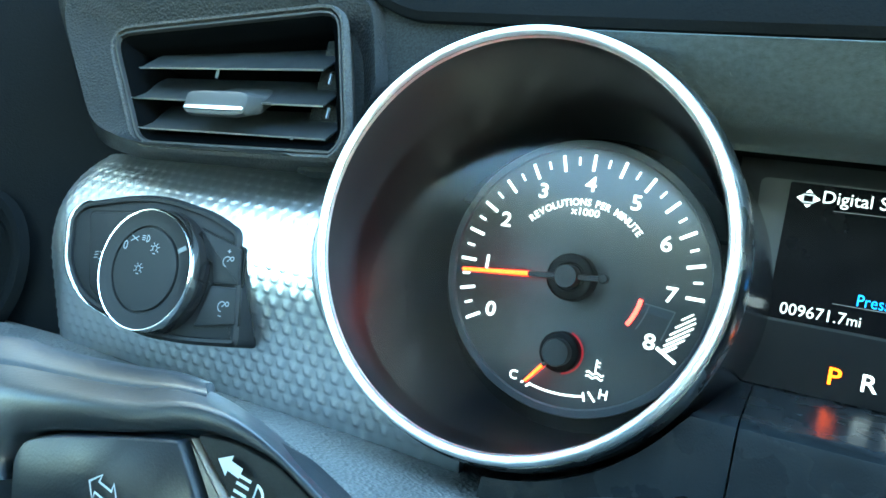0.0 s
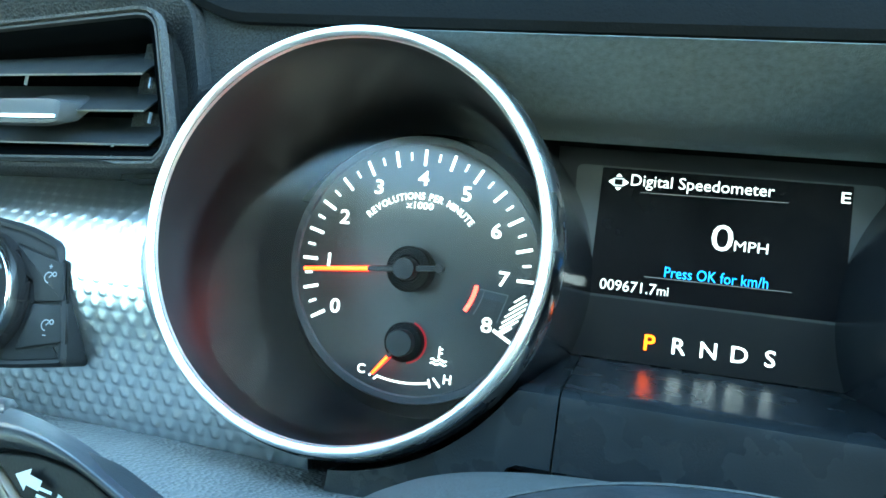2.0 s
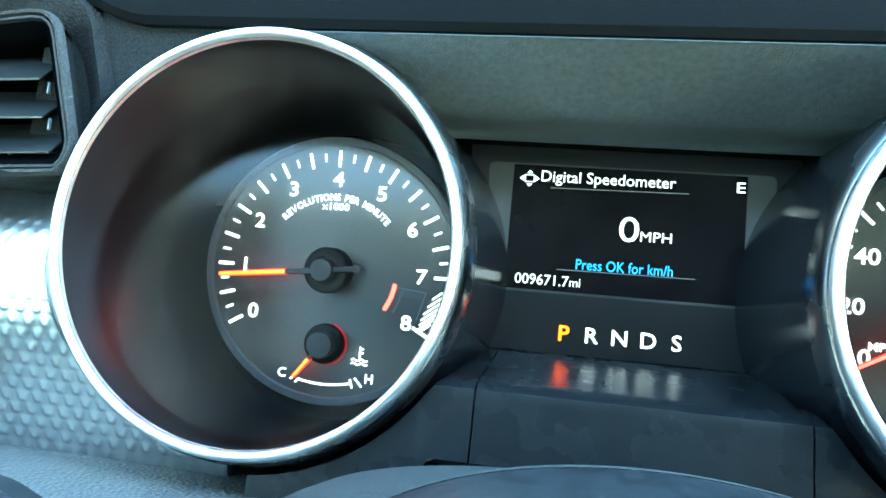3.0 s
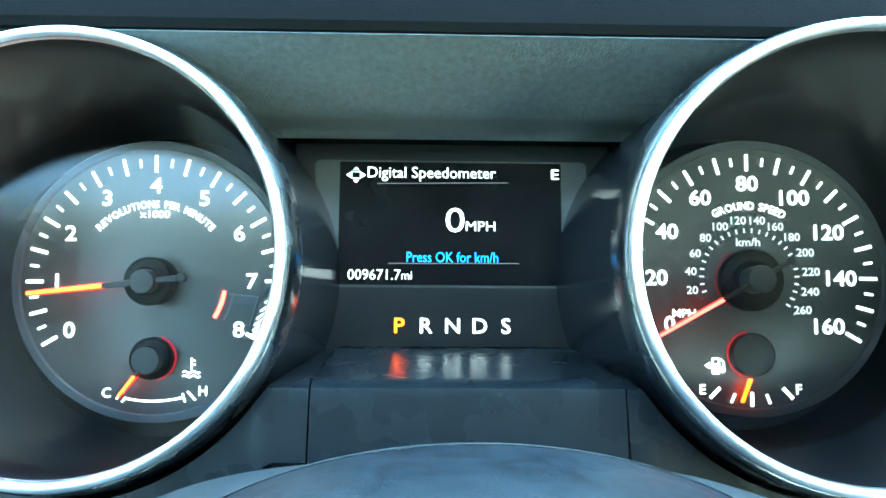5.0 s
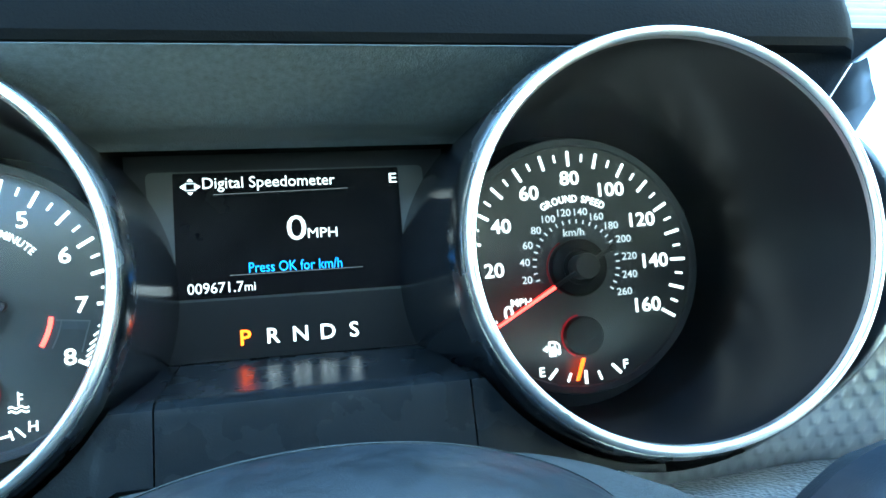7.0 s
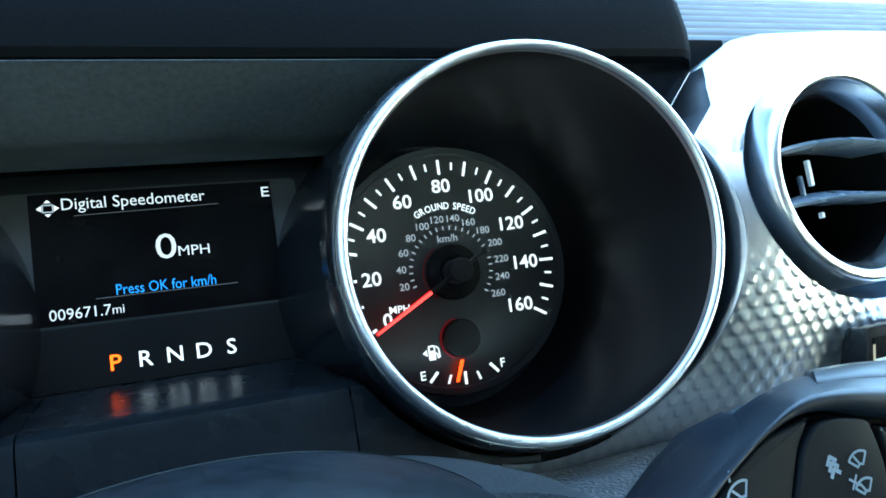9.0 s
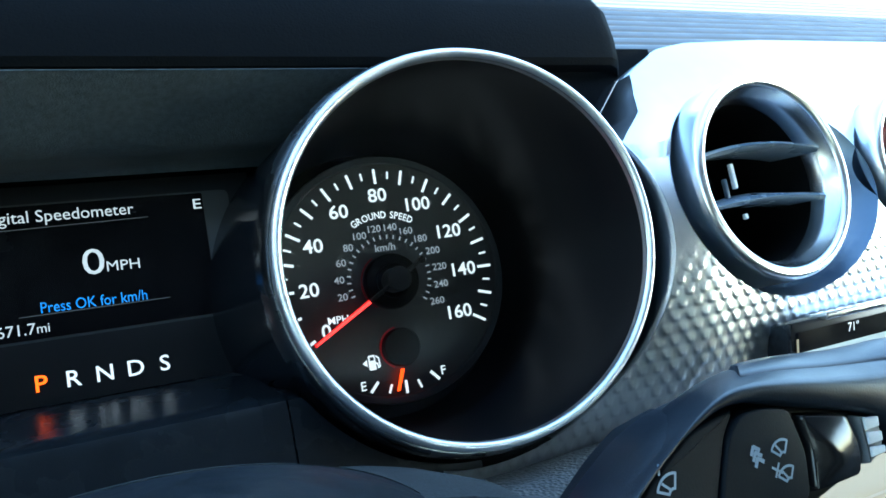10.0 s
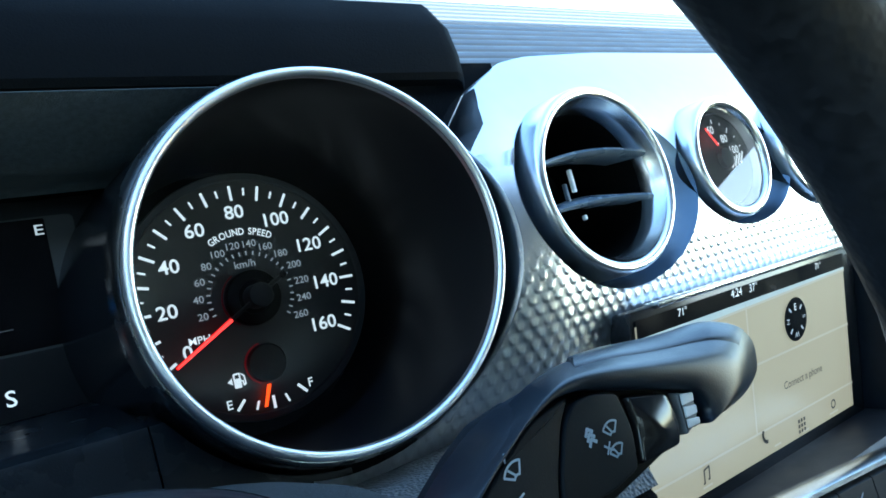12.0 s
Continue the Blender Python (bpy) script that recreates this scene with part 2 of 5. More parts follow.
def slab(outline, y0, y1, bevel=0.0, depth=None):
    """A plate with an outline in x and z, from y0 (front) to y1, its front edge bevelled. depth(x, z) shifts y."""
    def lay(pts, y):
        return [(p[0], y + (depth(p[0], p[1]) if depth else 0), p[1]) for p in pts]
    rows = [lay(outline, y1)]
    if bevel:
        rows.append(lay(outline, y0 + bevel))
        rows.append(lay(inset(outline, bevel * 0.3), y0 + bevel * 0.3))
        rows.append(lay(inset(outline, bevel), y0))
    else:
        rows.append(lay(outline, y0))
    return loft(rows)


def frame_ring(outer, inner, y_outer, y_inner, y_back, crown=0.0):
    """A frame between two outlines of equal count, with a crowned front and inner walls running back."""
    mid = [(Vector(a) + Vector(b)) / 2 for a, b in zip(outer, inner)]
    rows = [[(p[0], y_back, p[1]) for p in outer], [(p[0], y_outer, p[1]) for p in outer],
            [(p[0], min(y_outer, y_inner) - crown, p[1]) for p in mid],
            [(p[0], y_inner, p[1]) for p in inner], [(p[0], y_back, p[1]) for p in inner]]
    return loft(rows, cap=False)


def box(x0, x1, y0, y1, z0, z1, bevel=0.0, seg=2):
    bm = bmesh.new()
    bmesh.ops.create_cube(bm, size=1)
    for v in bm.verts:
        v.co = Vector(((x0 + x1) / 2 + v.co.x * (x1 - x0), (y0 + y1) / 2 + v.co.y * (y1 - y0), (z0 + z1) / 2 + v.co.z * (z1 - z0)))
    if bevel:
        bmesh.ops.bevel(bm, geom=bm.edges[:], offset=bevel, segments=seg, affect="EDGES", profile=0.5)
    return bm


def oval(w, h, n=20, power=2.6):
    out = []
    for k in range(n):
        a = 2 * math.pi * k / n
        c, s = math.cos(a), math.sin(a)
        out.append((w * math.copysign(abs(c) ** (2 / power), c), h * math.copysign(abs(s) ** (2 / power), s)))
    return out


def flat(outline, y, centre=(0, 0)):
    bm = bmesh.new()
    bm.faces.new([bm.verts.new((p[0] + centre[0], y, p[1] + centre[1])) for p in outline])
    bmesh.ops.recalc_face_normals(bm, faces=bm.faces)
    for f in bm.faces:
        if f.normal.y > 0:
            f.normal_flip()
    return bm


def smooth(a, b, x):
    f = max(0.0, min(1.0, (x - a) / (b - a)))
    return f * f * (3 - 2 * f)


def strokes(lines, width, y, thick=0.0002):
    """Flat bars along polylines in x and z, joined into one mark."""
    bm = bmesh.new()
    for line in lines:
        for a, b in zip(line, line[1:]):
            a, b = Vector(a), Vector(b)
            d = (b - a)
            if d.length < 1e-9:
                continue
            d.normalize()
            n = Vector((-d.y, d.x)) * width / 2
            e = d * width * 0.2
            vs = [bm.verts.new((p.x, y, p.y)) for p in (a - e + n, a - e - n, b + e - n, b + e + n)]
            bm.faces.new(vs)
    bmesh.ops.recalc_face_normals(bm, faces=bm.faces)
    return bm


def arc_points(cx, cz, r, a0, a1, n=24):
    return [(cx + r * math.sin(radians(a0 + (a1 - a0) * k / n)), cz + r * math.cos(radians(a0 + (a1 - a0) * k / n))) for k in range(n + 1)]




def glyphs(body, size, bold=0.0, squeeze=1.0, spacing=1.0):
    """Flat letters as a bmesh in x and z about their middle, and their width."""
    cu = bpy.data.curves.new("letters", "FONT")
    cu.body, cu.size, cu.offset, cu.space_character = body, size, bold, spacing
    cu.align_x, cu.align_y = "CENTER", "CENTER"
    cu.resolution_u = 3
    ob = bpy.data.objects.new("letters", cu)
    scene.collection.objects.link(ob)
    bpy.context.view_layer.update()
    me = bpy.data.meshes.new_from_object(ob)
    bpy.data.objects.remove(ob)
    bpy.data.curves.remove(cu)
    bm = bmesh.new()
    bm.from_mesh(me)
    bpy.data.meshes.remove(me)
    for v in bm.verts:
        v.co = Vector((v.co.x * squeeze, 0, v.co.y))
    xs = [v.co.x for v in bm.verts]
    zs = [v.co.z for v in bm.verts]
    if xs:
        mid = Vector(((min(xs) + max(xs)) / 2, 0, (min(zs) + max(zs)) / 2))
        bmesh.ops.translate(bm, verts=bm.verts, vec=-mid)
    for f in bm.faces:
        if f.normal.y > 0:
            f.normal_flip()
    return bm, (max(xs) - min(xs) if xs else size * 0.3)


def lettering(body, size, place, bold=0.0, squeeze=1.0, turn=0.0, spacing=1.0, width=None):
    """Letters in the plane y of place, turned clockwise; width fits their length."""
    bm, w = glyphs(body, size, bold, squeeze, spacing)
    k = width / w if width else 1.0
    a = radians(turn)
    for v in bm.verts:
        x, z = v.co.x * k, v.co.z
        v.co = Vector((place[0] + x * math.cos(a) + z * math.sin(a), place[1], place[2] - x * math.sin(a) + z * math.cos(a)))
    return bm


def arc_lettering(body, size, cx, cz, y, r, a0, a1, bold=0.0):
    """Letters standing round an arc, from angle a0 to a1 clockwise from the top."""
    made = [glyphs(c, size, bold) if c != " " else (None, size * 0.3) for c in body]
    gap = 0.12 * size
    total = sum(w + gap for _, w in made) - gap
    run, out = 0.0, bmesh.new()
    for bm, w in made:
        a = radians(a0 + (a1 - a0) * (run + w / 2) / total)
        run += w + gap
        if bm is None:
            continue
        k = radians(a1 - a0) * r / total
        table = {}
        for v in bm.verts:
            x, z = v.co.x * k, v.co.z + r
            table[v] = out.verts.new((cx + x * math.cos(a) + z * math.sin(a), y, cz - x * math.sin(a) + z * math.cos(a)))
        for f in bm.faces:
            out.faces.new([table[v] for v in f.verts])
        bm.free()
    return out


# ---- closing shell: ground and cabin ----
def room(name, bm, mat, label, kind="structure", category=""):
    me = build(bm, False)
    me.materials.append(mat)
    ob = new(name, me)
    return tagged(ob, label, category, "", kind)


def grid_sheet(size, n, z):
    bm = bmesh.new()
    bmesh.ops.create_grid(bm, x_segments=n, y_segments=n, size=size)
    bmesh.ops.translate(bm, verts=bm.verts, vec=(0, 0, z))
    return bm


room("ground", grid_sheet(1500, 8, 0.0), M_ASPHALT, "pale grey asphalt ground outside the car")
room("floor", box(-0.50, 1.20, -1.8, 0.5, 0.26, 0.30), M_CARPET, "dark carpeted cabin floor")
room("ceiling", box(-0.50, 1.20, -1.75, -0.30, 1.26, 1.30), M_LINER, "grey fabric headliner over the cabin")
room("wall_rear", box(-0.50, 1.20, -1.80, -1.75, 0.30, 1.02), M_SEAT, "dark plain rear end of the cabin")
room("wall_rear_header", box(-0.50, 1.20, -1.80, -1.75, 1.18, 1.30), M_LINER, "grey trim above the rear window")
room("wall_rear_corner", box(-0.50, -0.25, -1.80, -1.75, 1.02, 1.18), M_LINER, "grey pillar trim beside the rear window")
room("wall_rear_side", box(0.45, 1.20, -1.80, -1.75, 1.02, 1.18), M_LINER, "grey pillar trim beside the rear window")
room("wall_left", box(-0.56, -0.50, -1.75, 0.5, 0.20, 0.93), M_PAD, "dark door beside the driver")
room("wall_left_pillar", box(-0.56, -0.50, -1.75, -0.76, 0.93, 1.30), M_LINER, "grey pillar trim behind the driver door window")
room("wall_left_corner", box(-0.56, -0.50, -0.32, 0.5, 0.93, 1.30), M_LINER, "dark mirror corner ahead of the driver door window")
room("wall_right", box(1.16, 1.22, -1.75, 0.5, 0.30, 0.92), M_SEAT, "dark far door side of the cabin")
room("wall_right_pillar", box(1.16, 1.22, -1.75, -1.20, 0.92, 1.30), M_LINER, "grey pillar trim behind the far door window")
room("wall_front", box(-0.50, 1.20, 0.45, 0.50, 0.30, 0.93), M_BLACK, "black bulkhead below the windscreen")


def beam(a, b, w):
    a, b = Vector(a), Vector(b)
    t = (b - a).normalized()
    s = t.cross(Vector((1, 0, 0))).normalized()
    x = Vector((1, 0, 0))
    return loft([[p + x * i * w + s * j * w for i, j in ((-1, -1), (1, -1), (1, 1), (-1, 1))] for p in (a, b)])


for side, x in (("left", -0.49), ("right", 1.19)):
    room("pillar_" + side, beam((x, 0.48, 0.90), (x, -0.30, 1.25), 0.035), M_LINER, "sloping windscreen pillar with grey trim")

# ---- dashboard: brow and lining over the instruments ----
RINGS = {-1: (-0.1218, -0.0807, -0.0232, 0.0, -0.038), 1: (0.1206, -0.0940, -0.0231, -0.1275, -0.055)}
RING_R = 0.0657
BROW = [(-0.015, 0.0345), (-0.045, 0.0470), (-0.066, 0.0515), (-0.0710, 0.0513), (-0.0728, 0.0540), (-0.0730, 0.064), (-0.0705, 0.078), (-0.060, 0.094), (-0.035, 0.108),
        (0.01, 0.124), (0.08, 0.150), (0.10, 0.120), (0.02, 0.060), (-0.005, 0.04)]


def over_rings(x, z, gap=0.007):
    """Lifts a height so that it clears both instrument skirts."""
    for cx, _, cz, _, _ in RINGS.values():
        d = (RING_R + gap) ** 2 - (x - cx) ** 2
        if d > 0:
            z = max(z, cz + math.sqrt(d))
    return z


def brow_rows():
    rows = []
    for k in range(0, 97):
        x = -0.215 + 0.444 * k / 96
        d = max(0.0, abs(x - 0.007) - 0.2075) / 0.0145
        f = 1 - math.sqrt(max(0.0, 1 - min(1, d) ** 2)) if d > 0 else 0.0
        up = 0.015 * (1 - smooth(-0.222, -0.172, x))
        rows.append([(x, y + 0.03 * f * (1 if y < -0.03 else 0), over_rings(x, z) + up + (-0.012 if z > 0.05 else 0.004) * f) for y, z in BROW])
    return rows


single("dash_brow", loft(brow_rows()), M_PAD, (0, -0.05, 0.04), "dark padded brow above the instruments", "dashboard brow", "structure", angle=30)

# lining: the recessed grained surface between brow edge and display
rows = []
for k in range(25):
    f = k / 24
    y, z = -0.0708 + 0.0538 * f, 0.0505 - 0.0270 * f + 0.0076 * smooth(0.55, 1.0, f)
    reach = [cx - s * math.sqrt(max(0.0, (RING_R + 0.0050) ** 2 - (z - cz) ** 2)) for s, (cx, _, cz, _, _) in sorted(RINGS.items())]
    rows.append([(reach[0] + (reach[1] - reach[0]) * j / 60, y, z) for j in range(61)])
bm = loft(rows, cap=False, loop=False)
bmesh.ops.solidify(bm, geom=bm.faces[:], thickness=0.0004)
single("brow_lining", bm, M_UNDER, (0, -0.05, 0.036), "grey-green grained lining under the dark brow", "lining", "structure")

# ---- dials ----
SEATED = ("bowl", "chrome_ring", "shoulder", "skirt", "lens")


def dial(name, cx, cz, y, sx, label):
    x0, Y, z0, ax, az = RINGS[sx]
    th = thing(name, (x0, 0.02, z0 - 0.07), label, "gauge")
    rc = (x0, 0, z0)
    R = RING_R

    def slant(bm):
        """Leans the front of the bowl as the ring leans, leaving its back square."""
        for v in bm.verts:
            f = max(0.0, min(1.0, v.co.y / Y))
            v.co.y += f * (ax * (v.co.x - x0) + az * (v.co.z - z0))
        return bm
    back = 0.0085
    wall = [(R + 0.0006, Y + 0.0014), (R + 0.0011, Y + 0.0040)]
    for k in range(1, 17):
        f = k / 16
        wall.append((R + 0.0016 - 0.0056 * f ** 3, Y + 0.007 + (back - Y - 0.007) * f))
    bm = slant(revolve(wall + [(0.0, back)], rc, 128))
    for v in bm.verts:
        f = smooth(Y, back, v.co.y)
        v.co.x, v.co.z = v.co.x + (cx - x0) * f, v.co.z + (cz - z0) * f
    part("bowl", bm, M_BOWL, th, "glossy black bowl behind the chrome ring")
    crest = [(R + 0.0024 - 0.0019 * math.cos(radians(a)), Y + 0.0028 - 0.0028 * math.sin(radians(a))) for a in range(-10, 191, 10)]
    part("chrome_ring", slant(revolve(crest, rc, 256)), M_RING, th, "polished chrome ring", angle=80)
    part("shoulder", slant(revolve([(R + 0.0038, Y + 0.0042), (R + 0.0047, Y + 0.0043), (R + 0.0056, Y + 0.0056), (R + 0.0064, Y + 0.0086), (R + 0.0068, Y + 0.0115), (R + 0.0070, Y + 0.0150)], rc, 128)), M_SHOULDER, th,
         "satin silver shoulder behind the ring")
    part("skirt", slant(revolve([(R + 0.0070, Y + 0.0150), (R + 0.0072, Y + 0.022), (R + 0.0074, Y + 0.036), (R + 0.0088, Y + 0.054), (R + 0.0106, -0.010), (R + 0.0118, 0.004)], rc, 128)), M_SKIRT, th,
         "gloss black skirt running back from the ring")
    bm = revolve([(R - 0.0016 - 0.0064 * k, -0.034) for k in range(10)] + [(0.0, -0.034)], rc, 64)
    for v in bm.verts:
        d = v.co.z - z0
        v.co.y += (-0.018 + 0.18 * d + 0.05 * (v.co.x - x0)) if sx < 0 else -0.22 * d
    part("lens", bm, M_LENS, th, "clear flat lens")
    c = (cx, 0, cz)
    part("dial_face", revolve([(0.0524, y), (0.0, y)], c, 96), M_DIAL, th, "matt black dial face")
    part("dial_rim", revolve([(0.0522, y + 0.0004), (0.0524, y - 0.0004), (0.0529, y - 0.0009), (0.0556, y - 0.0006), (0.0560, y + 0.0002), (0.0560, y + 0.0100)], c, 96), M_RIM, th, "dark grey raised rim")
    return th


def lean_face(th, cx, y, cz, turn, tip):
    """Turns a finished dial face and its pointers towards the driver, inside the bowl."""
    m = Matrix.Translation((cx, y, cz)) @ Matrix.Rotation(radians(turn), 4, "Z") @ Matrix.Rotation(radians(tip), 4, "X") @ Matrix.Translation((-cx, -y, -cz))
    base = Matrix.Translation(BASE[th])
    for ob in th.children:
        if ob.name.split(".")[0] not in SEATED:
            ob.matrix_basis = base.inverted() @ m @ base @ ob.matrix_basis


def tick_mesh(r0, r1, w, mat):
    me = bpy.data.meshes.new("tick")
    me.from_pydata([(-w / 2, 0, r0), (w / 2, 0, r0), (w / 2, 0, r1), (-w / 2, 0, r1)], [], [(0, 1, 2, 3)])
    me.materials.append(mat)
    return me


def ticks(th, me, name, cx, cz, y, angles):
    for a in angles:
        part(name, me, None, th, at=Matrix.Translation((cx, y, cz)) @ Matrix.Rotation(radians(a), 4, "Y"))


def needle(th, cx, cz, y, angle, tip, lit_from, tail, hub, cap, mat, w=0.0022, arm_mat=None, lift=0.012, disc=0.0090):
    """A pointer with its lit blade, dark arm, hub and cap; angle clockwise from the top."""
    a = radians(angle)
    d, n = Vector((math.sin(a), 0, math.cos(a))), Vector((math.cos(a), 0, -math.sin(a)))
    c = Vector((cx, 0, cz))

    def blade(r0, r1, w0, w1, y0, y1):
        return loft([[c + d * r + n * s * ww + Vector((0, yy, 0)) for s, yy in ((-1, y1), (-0.7, y0), (0.7, y0), (1, y1))] for r, ww in ((r0, w0 / 2), (r1, w1 / 2))])
    h = part("hub", revolve([(hub, y), (hub, y - disc + 0.0012), (hub * 0.97, y - disc + 0.0004), (hub * 0.9, y - disc), (hub * 0.62, y - disc), (hub * 0.58, y - disc + 0.0010), (0, y - disc + 0.0010)], c, 48), M_HUB, th, "black needle hub")
    part("hub_cap", revolve([(cap, y - disc + 0.0012), (cap, y - lift - 0.0022), (cap * 0.93, y - lift - 0.0028), (0, y - lift - 0.0029)], c, 40), arm_mat or M_CAP, h, "dull hub cap")
    part("needle_arm", blade(-tail, lit_from, w * 1.15, w * 1.05, y - lift - 0.0008, y - lift + 0.0012), arm_mat or M_CAP, th, "dull needle arm")
    if tail > 0.008:
        part("needle_tail", revolve([(w * 0.9, y - lift + 0.0012), (w * 0.9, y - lift - 0.0008), (w * 0.7, y - lift - 0.0012), (0, y - lift - 0.0012)], c - d * tail, 20), arm_mat or M_CAP, th, "round dull tail")
    b = part("needle_blade", blade(lit_from, tip, w * 0.80, w * 0.55, y - lift - 0.0008, y - lift + 0.0002), mat, th, "lit pointer blade")
    part("blade_flank", blade(lit_from - 0.0004, tip + 0.0004, w * 1.15, w * 0.85, y - lift + 0.0003, y - lift + 0.0016), M_REDEDGE, b, "red glowing flank under the blade")


LONG, SHORT = tick_mesh(0.0434, 0.0502, 0.00125, M_LIT), tick_mesh(0.0456, 0.0490, 0.0009, M_LIT)


def polar(cx, cz, r, a):
    return (cx + r * math.sin(radians(a)), cz + r * math.cos(radians(a)))


# tachometer
TX, TZ, TY = -0.1171, -0.0248, -0.0043
tach = dial("tachometer", TX, TZ, TY, -1, "round tachometer with chrome ring and orange needle")
yy = TY - 0.0004
A0, STEP = -120.5, 15.0
ticks(tach, LONG, "scale_mark", TX, TZ, yy, [A0 + STEP * k for k in range(15)])
ticks(tach, SHORT, "short_scale_mark", TX, TZ, yy, [A0 + STEP * (k + 0.5) for k in range(14)])
for k in range(9):
    x, z = polar(TX, TZ, 0.0382, A0 + 2 * STEP * k)
    part("numeral", lettering(str(k), 0.0085, (x, yy, z), bold=0.00011, squeeze=1.12), M_LIT, tach, smooth=False)
part("scale_title", arc_lettering("REVOLUTIONS PER MINUTE", 0.0040, TX, TZ, yy, 0.0307, -48, 47, 0.00007), M_LIT, tach, "white printed words", smooth=False)
part("scale_subtitle", lettering("x1000", 0.0041, (TX - 0.0006, yy, TZ + 0.0267), bold=0.00005, width=0.0118), M_LIT, tach, smooth=False)
part("red_line", strokes([arc_points(TX, TZ, 0.0276, 98, 120.5, 8)], 0.0016, yy), M_NEEDLERED, tach, "thin red warning arc", smooth=False)
part("red_zone_window", strokes([[(TX + 0.0290, TZ - 0.0048), (TX + 0.0406, TZ - 0.0059), (TX + 0.0374, TZ - 0.0173)], arc_points(TX, TZ, 0.0312, 100, 119, 6)], 0.0006, yy), M_GREYPRINT, tach, "faint grey outline", smooth=False)
part("zone_panel", flat([(TX + 0.0296, TZ - 0.0050), (TX + 0.0404, TZ - 0.0061), (TX + 0.0396, TZ - 0.0092), (TX + 0.0288, TZ - 0.0080)], yy), M_RIM, tach, "faint grey panel", smooth=False)
for k in range(7):
    (p, q), h = polar(TX, TZ, 0.0459, 98.5 + 3.0 * k), (0.0024, 0.0040, 0.0052, 0.0055, 0.0052, 0.0046, 0.0030)[k]
    part("hatch_stripe", strokes([[(p - 0.80 * h, q - 0.60 * h), (p + 0.80 * h, q + 0.60 * h)]], 0.00065, yy), M_LIT, tach, smooth=False)
part("zone_end", strokes([[polar(TX, TZ, r, 119.5) for r in (0.0418, 0.0503)]], 0.0013, yy), M_LIT, tach, smooth=False)
needle(tach, TX, TZ, TY, -96.4, 0.0440, 0.0158, 0.0142, 0.0094, 0.0046, M_NEEDLE)
# coolant gauge in the tachometer
CX, CZ = TX + 0.0003, TZ - 0.0302
needle(tach, CX, CZ, TY, -142.2, 0.0176, 0.0079, 0.0, 0.0082, 0.0055, M_NEEDLE, 0.0018, lift=0.0072, disc=0.0052)
part("hub_glow", revolve([(0.0083, TY - 0.001), (0.0091, TY - 0.001), (0.0091, TY - 0.0006), (0.0083, TY - 0.0006)], (CX, 0, CZ), 40, a0=20, a1=170), M_REDGLOW, tach, "red lit edge round the small hub")
part("letter", lettering("C", 0.0054, (TX - 0.0178, yy, TZ - 0.0439), bold=0.00006), M_LIT, tach, smooth=False)
part("letter", lettering("H", 0.0054, (TX + 0.0197, yy, TZ - 0.0431), bold=0.00006), M_LIT, tach, smooth=False)
part("coolant_scale", strokes([arc_points(TX, TZ, 0.0472, 192.5, 165.5, 14), [(TX - 0.0117, TZ - 0.0474), (TX - 0.0102, TZ - 0.0458)],
     [(TX + 0.0118, TZ - 0.0442), (TX + 0.0128, TZ - 0.0474)], [(TX + 0.0138, TZ - 0.0434), (TX + 0.0168, TZ - 0.0466)], [(TX - 0.0139, TZ - 0.0462), (TX - 0.0133, TZ - 0.0458)]], 0.0008, yy), M_LIT, tach,
     "thin white curved scale", smooth=False)
ix, iz = TX + 0.0151, TZ - 0.0338
wave = [[(ix - 0.0034 + 0.00085 * k, iz + dz + 0.00045 * math.sin(k * 1.571)) for k in range(9)] for dz in (-0.0020, -0.0036)]
part("coolant_symbol", strokes([[(ix, iz + 0.0035), (ix, iz - 0.0012)], [(ix, iz + 0.0026), (ix + 0.0014, iz + 0.0026)], [(ix, iz + 0.0010), (ix + 0.0014, iz + 0.0010)], *wave], 0.0006, yy), M_LIT, tach,
     "white thermometer symbol", smooth=False)
lean_face(tach, TX, TY, TZ, 0.5, 5.43)

# speedometer
SX, SZ, SY = 0.1209, -0.0215, -0.0052
speedo = dial("speedometer", SX, SZ, SY, 1, "round speedometer with chrome ring and red needle")
yy = SY - 0.0004
A0, STEP = -120.4, 15.09
ticks(speedo, LONG, "scale_mark", SX, SZ, yy, [A0 + STEP * k for k in range(17)])
ticks(speedo, SHORT, "short_scale_mark", SX, SZ, yy, [A0 + STEP * (k + 0.5) for k in range(16)])
for k in range(9):
    x, z = polar(SX, SZ, (0.0372, 0.0369, 0.0374, 0.0375, 0.0382, 0.0374, 0.0368, 0.0364, 0.0367)[k], A0 + 2 * STEP * k + (1.5 if k == 8 else 0))
    part("numeral", lettering(str(20 * k), 0.0085, (x, yy, z), bold=0.00012, squeeze=1.06), M_LIT, speedo, smooth=False)
part("scale_title", arc_lettering("GROUND SPEED", 0.0044, SX, SZ, yy, 0.0290, -28.5, 31, 0.00007), M_LIT, speedo, "white printed words", smooth=False)
for k in range(13):
    x, z = polar(SX, SZ, 0.0233 + 0.0013 * (k > 8) + 0.0006 * (k == 8), -103 + 18.8 * k)
    part("inner_numeral", lettering(str(20 + 20 * k), 0.0045, (x, yy, z), squeeze=1.05, bold=0.00003), M_LITDIM, speedo, smooth=False)
INNER = tick_mesh(0.0180, 0.0198, 0.0006, M_LITDIM)
ticks(speedo, INNER, "inner_scale_mark", SX, SZ, yy, [-108 + 9.4 * k for k in range(26)])
part("unit_letters", lettering("km/h", 0.0047, (SX, yy, SZ + 0.0142), squeeze=1.05, bold=0.00003), M_LITDIM, speedo, smooth=False)
